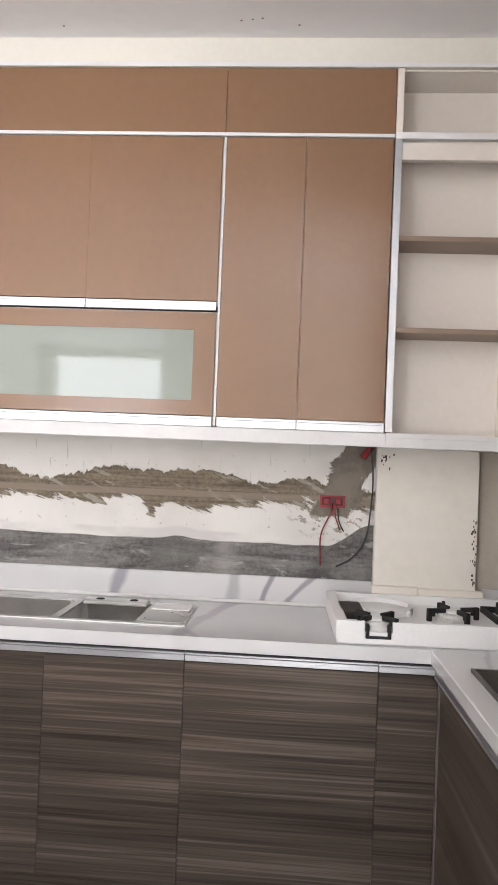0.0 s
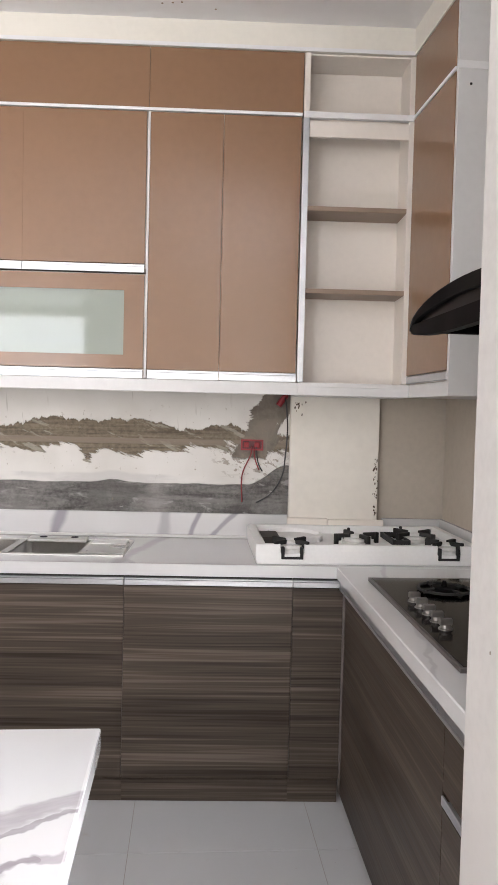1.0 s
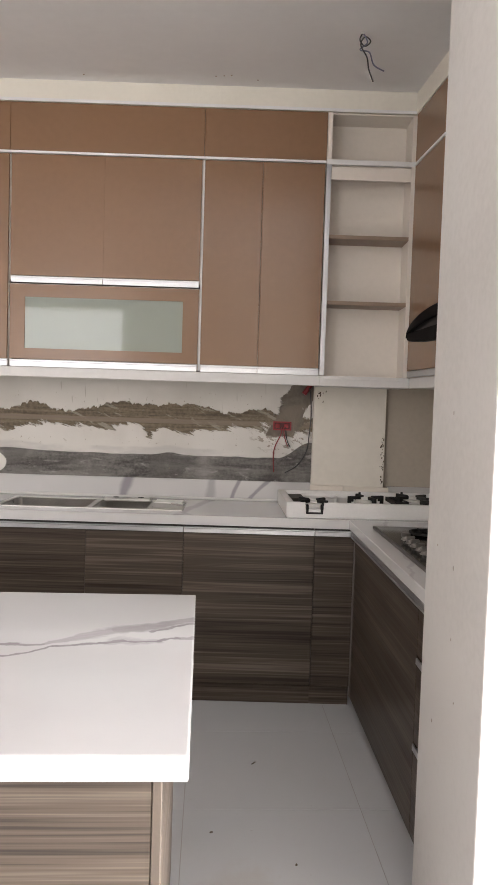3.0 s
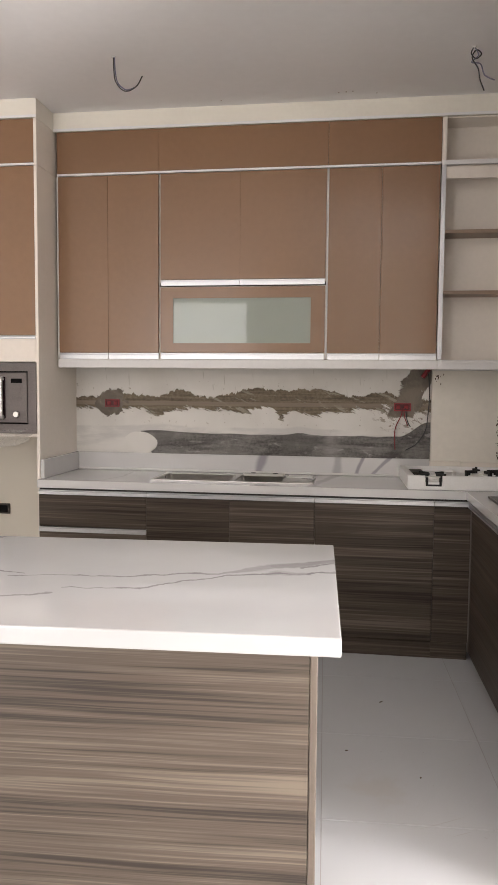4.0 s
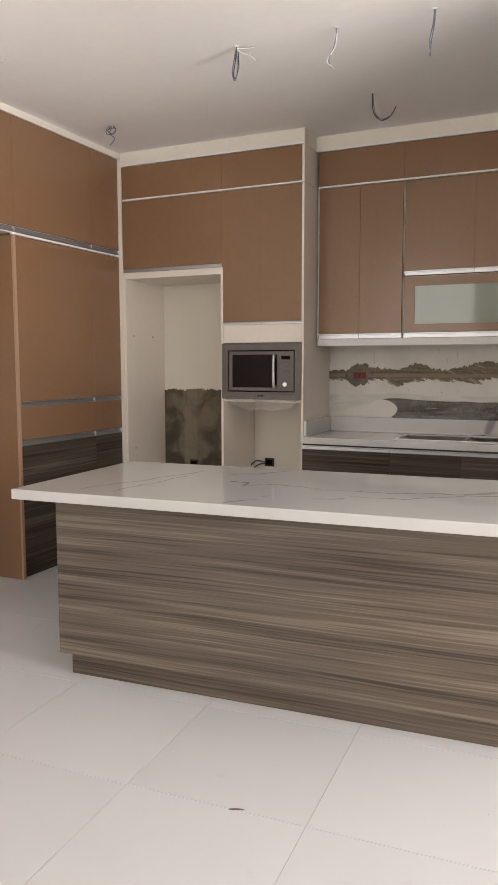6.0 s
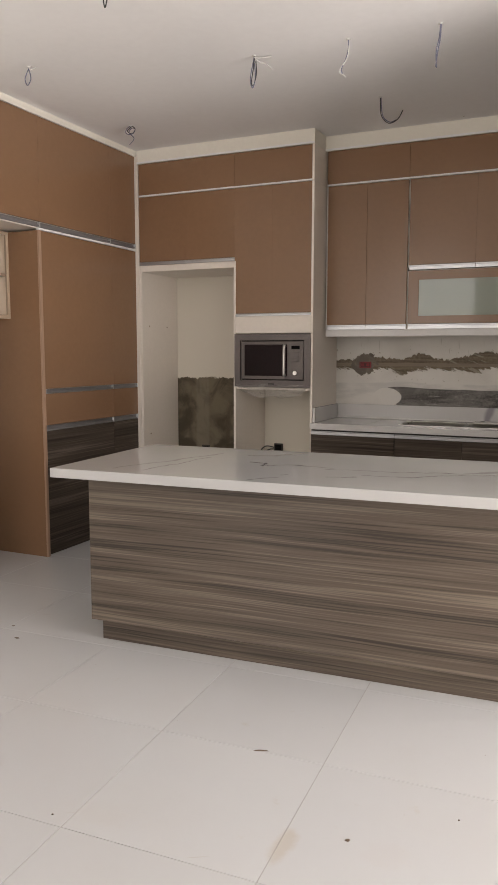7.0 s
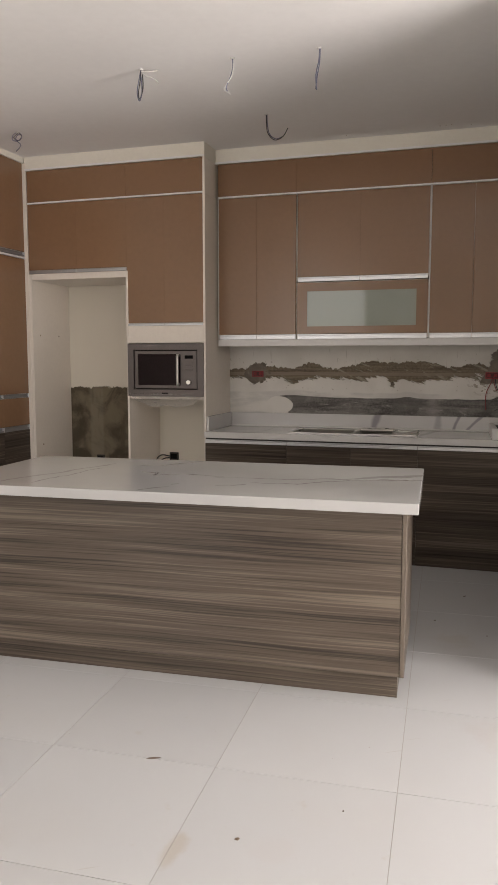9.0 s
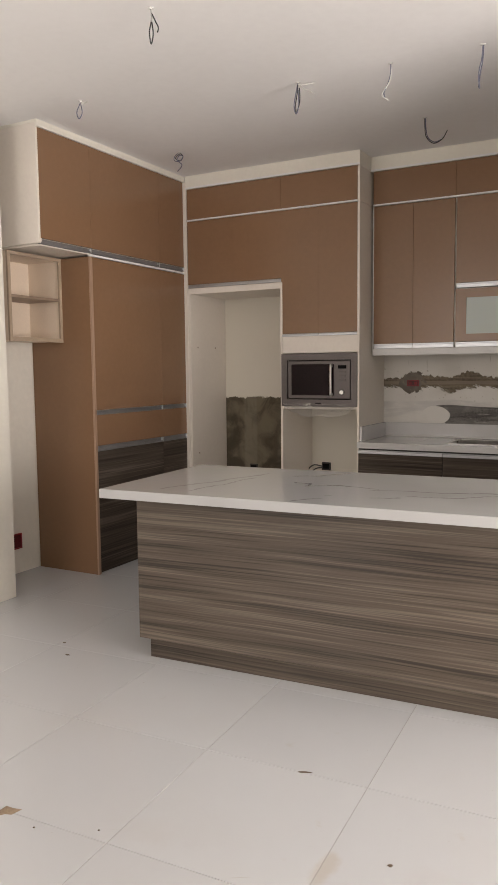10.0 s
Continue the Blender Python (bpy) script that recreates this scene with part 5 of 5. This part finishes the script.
c = wall_box(0.102, 1.327, 0.050, 0.024)
part("cable", tube([(0.10, -0.008, 1.32), (0.095, -0.022, 1.28), (0.060, -0.015, 1.19), (0.063, -0.006, 1.07)], 0.003), WIRE_RED, c, "red cable")
part("cable", tube([(0.11, -0.008, 1.32), (0.115, -0.02, 1.27), (0.135, -0.012, 1.215)], 0.0028), WIRE_RED, c, "red cable")
part("cable", tube([(0.12, -0.008, 1.32), (0.13, -0.02, 1.25), (0.15, -0.012, 1.21)], 0.0028), WIRE_BLACK, c, "dark cable")
wall_box(-1.706, 1.331, 0.046, 0.024)
c = thing("conduit_end", "red conduit end with a long black cable", "conduit", (0.232, -0.01, 1.54))
part("pipe", tube([(0.215, -0.012, 1.505), (0.232, -0.012, 1.530), (0.250, -0.012, 1.555)], 0.014, 10), RED, c, "red conduit pipe")
part("cable", tube([(0.242, -0.022, 1.545), (0.250, -0.030, 1.50), (0.257, -0.030, 1.40), (0.250, -0.030, 1.28), (0.238, -0.022, 1.19), (0.19, -0.012, 1.11), (0.125, -0.006, 1.068)], 0.0032), WIRE_BLACK, c, "black cable")

chips = bmesh.new()
draw = random.Random(5)
for k in range(46):
    if k < 34:
        x, z, s = 0.652 + draw.gauss(0, 0.005), 1.02 + 0.26 * draw.random() ** 0.8, draw.uniform(0.0014, 0.0046)
    else:
        x, z, s = 0.285 + abs(draw.gauss(0, 0.022)), 1.525 - abs(draw.gauss(0, 0.03)), draw.uniform(0.002, 0.006)
    ring = []
    for n in range(7):
        a, r = n * 0.898, s * draw.uniform(0.5, 1.4)
        ring.append((x + 0.8 * r * math.cos(a), z + 1.5 * r * math.sin(a)))
    low = [chips.verts.new((min(px, 0.663), -0.0498, pz)) for px, pz in ring]
    top = [chips.verts.new((min(px, 0.663), -0.0512, pz)) for px, pz in ring]
    chips.faces.new(top)
    for n in range(7):
        chips.faces.new([low[n], low[(n + 1) % 7], top[(n + 1) % 7], top[n]])
single("paint_chips", chips, DEBRIS, "brown chipped spots along the pilaster edge", "chips", (0.5, -0.05, 1.2), kind="stuff")


# small drilled holes in the ceiling
for x, y in ((-0.94, -0.405), (-0.296, -0.439), (-0.256, -0.446), (-0.221, -0.452), (-0.094, -0.411)):
    single("drill_hole", turned([(0.0045, -0.0012), (0.004, -0.0006), (0.004, 0.001)], (x, y, CEIL), 10), SHELF_BROWN, "small dark drilled hole in the ceiling", "hole", (x, y, CEIL), "drilled holes")

# scuffs on the pier's side face
HERE = spun(3.0, 0.408, -2.085)
scuffs = bmesh.new()
draw = random.Random(11)
for y, z in ((-2.202, 0.622), (-2.362, 0.733), (-2.315, 1.057), (-2.186, 1.091), (-2.322, 0.879), (-2.266, 1.443)):
    w, h = draw.uniform(0.0015, 0.003), draw.uniform(0.003, 0.007)
    ring = [(y + w * draw.uniform(0.6, 1.3) * math.cos(n * 1.047), z + h * draw.uniform(0.6, 1.3) * math.sin(n * 1.047)) for n in range(6)]
    low = [scuffs.verts.new((0.4085, a, b)) for a, b in ring]
    top = [scuffs.verts.new((0.4068, a, b)) for a, b in ring]
    scuffs.faces.new(top)
    for n in range(6):
        scuffs.faces.new([low[n], low[(n + 1) % 6], top[(n + 1) % 6], top[n]])
single("paint_scuffs", scuffs, plain("grey_tan_scuff", (0.36, 0.32, 0.28), 0.8), "brown scuff marks on the pier's paint", "scuffs", (0.408, -2.27, 1.0), kind="stuff")
HERE = Matrix()


def ceiling_wire(x, y, cables, label):
    """Loose cables from a small hole in the ceiling."""
    c = thing("ceiling_wire", label, "cable", (x, y, CEIL), "ceiling cables")
    part("hole_collar", turned([(0.011, -0.006), (0.012, -0.002), (0.014, -0.0005)], (x, y, CEIL), 14), WIRE_WHITE, c, "white conduit collar")
    for material, points in cables:
        part("cable", tube([(x + a, y + b, CEIL + h) for a, b, h in points], 0.003), material, c)


ceiling_wire(-1.353, -1.02, [(WIRE_BLACK, [(0, 0, 0), (0.002, 0, -0.06), (0.012, 0, -0.12), (0.06, -0.01, -0.168), (0.115, -0.01, -0.15), (0.145, -0.005, -0.10)]),
                             (WIRE_BLUE, [(0.005, 0, 0), (0.008, 0.004, -0.07), (0.022, 0.004, -0.125), (0.065, -0.004, -0.160), (0.105, 0, -0.15)])], "dark cable hooked in a loose curve")
ceiling_wire(-1.797, -1.95, [(WIRE_BLUE, [(0, 0, 0), (-0.012, 0, -0.05), (-0.025, 0, -0.12), (-0.012, 0, -0.165), (0.004, 0, -0.12), (0.0, 0, -0.04)]),
                             (WIRE_BLACK, [(0, 0, 0), (-0.006, 0, -0.06), (-0.018, 0, -0.13), (-0.008, 0, -0.155), (0.01, 0, -0.10), (0.008, 0, -0.03)]),
                             (WIRE_WHITE, [(0, 0, -0.01), (0.03, 0, -0.04), (0.07, 0, -0.055), (0.105, 0, -0.085)]),
                             (WIRE_WHITE, [(0, 0, -0.01), (0.04, 0.01, -0.015), (0.09, 0.02, -0.012)])], "looped grey cable with white ends")
ceiling_wire(-1.272, -1.95, [(WIRE_BLUE, [(0, 0, 0), (0, 0, -0.05), (-0.015, 0, -0.10), (-0.035, 0, -0.14), (-0.03, 0, -0.165)]),
                             (WIRE_WHITE, [(0.004, 0, -0.03), (-0.004, 0, -0.09), (-0.045, 0, -0.15), (-0.02, 0, -0.175), (-0.01, 0, -0.185)])], "twisted grey and white hanging cable")
ceiling_wire(-0.809, -1.945, [(WIRE_BLUE, [(0, 0, 0), (-0.004, 0, -0.06), (-0.018, 0, -0.13), (-0.014, 0, -0.205)]),
                              (WIRE_BLUE, [(0.003, 0, 0), (0.0, 0, -0.07), (-0.012, 0, -0.14), (-0.018, 0, -0.20)])], "straight dark hanging cable")
ceiling_wire(0.338, -0.914, [(WIRE_BLACK, [(0, 0, 0), (-0.012, 0, -0.03), (0.01, 0, -0.055), (0.035, 0.01, -0.03), (0.012, 0.01, -0.012), (-0.008, 0, -0.05), (0.02, 0, -0.10), (0.03, 0, -0.15), (0.05, 0, -0.20)]),
                             (WIRE_BLUE, [(0, 0, 0), (0.02, 0, -0.04), (-0.01, 0, -0.07), (0.03, 0, -0.08), (0.05, 0, -0.13), (0.095, 0, -0.155)])], "knotted dark cable with two ends")
ceiling_wire(-3.104, -1.161, [(WIRE_BLUE, [(0, 0, 0), (-0.04, 0, -0.02), (-0.045, 0, -0.05), (0.0, 0, -0.06), (0.03, 0, -0.03), (0.0, 0, -0.02), (-0.02, 0, -0.05), (0.02, 0, -0.09), (-0.02, 0, -0.13)]),
                              (WIRE_BLACK, [(0, 0, 0), (0.03, 0, -0.03), (0.0, 0.01, -0.055), (-0.035, 0, -0.035), (0.0, 0, -0.01)])], "small coil of dark cable")
ceiling_wire(-3.008, -2.333, [(WIRE_WHITE, [(0, 0, 0), (0.01, 0, -0.02), (0.05, 0, -0.015)]),
                              (WIRE_BLUE, [(0, 0, -0.01), (-0.03, 0, -0.06), (-0.015, 0, -0.10), (0.01, 0, -0.07), (0.0, 0, -0.02)])], "short looped cable with a white end")
ceiling_wire(-1.987, -3.05, [(WIRE_BLACK, [(0, 0, 0), (0.0, 0, -0.05), (-0.012, 0, -0.10), (-0.004, 0, -0.15), (0.008, 0, -0.11), (0.0, 0, -0.05)]),
                             (WIRE_BLACK, [(0, 0, -0.02), (0.02, 0, -0.06), (0.035, 0, -0.09), (0.03, 0, -0.11)]),
                             (WIRE_WHITE, [(0, 0, 0), (0.004, 0, -0.03), (0.002, 0, -0.06)])], "black looped cable hanging from a white end")

# ---- scraps on the floor ----
for x, y, w, d, a in ((-1.065, -3.50, 0.055, 0.008, 20), (-1.845, -4.18, 0.085, 0.05, 40), (-1.696, -4.203, 0.008, 0.006, 0), (-1.502, -4.118, 0.008, 0.005, 10),
                      (-0.633, -3.855, 0.016, 0.012, 30), (-2.616, -3.024, 0.025, 0.014, 5), (0.245, -3.751, 0.045, 0.012, 60), (-0.178, -1.696, 0.014, 0.005, 15),
                      (0.098, -1.863, 0.010, 0.007, 70), (-2.75, -2.9, 0.018, 0.006, 25), (-0.35, -3.62, 0.006, 0.006, 0), (-0.03, -1.2, 0.03, 0.004, 50)):
    bm = bmesh.new()
    ring = [bm.verts.new((w * (0.5 + 0.16 * math.sin(3.1 * k + x * 9)) * math.cos(k * 0.785), d * (0.5 + 0.2 * math.cos(2.3 * k + y * 7)) * math.sin(k * 0.785), 0.0)) for k in range(8)]
    lift = [bm.verts.new(v.co * 0.7 + Vector((0, 0, 0.003))) for v in ring]
    bm.faces.new(ring[::-1])
    bm.faces.new(lift)
    for k in range(8):
        bm.faces.new([ring[k], ring[(k + 1) % 8], lift[(k + 1) % 8], lift[k]])
    HERE = pose(x, y, 0.0005, 0, 0, a)
    single("floor_scrap", bm, TAN_SCRAP if w * d > 0.001 else DEBRIS, "tan curled scrap lying on the floor tiles" if w * d > 0.001 else "small brown scrap lying on the floor tiles", "scrap", group="floor scraps")
HERE = Matrix()

# ---- floor tiles ----
TS = 0.637
floor = bpy.data.objects["floor"]
half = 0.5 * TS - 0.0010
tile_bm = box(-half, half, -half, half, -0.0058, 0.0, 0.0005)
tile_mesh = bpy.data.meshes.new("tile")
tile_bm.to_mesh(tile_mesh)
tile_bm.free()
tile_mesh.materials.append(TILE)
for i in range(-8, 8):
    for j in range(-10, 8):
        m = ROOM @ Matrix.Translation((-0.196 + (i + 0.5) * TS, -3.463 + (j + 0.5) * TS, 0))
        x, y = m.translation.x, m.translation.y
        if -4.5 < x < 3.2 and -9.1 < y < 0.25:
            ob = new("tile", tile_mesh)
            ob.matrix_world = m
            ob.parent = floor
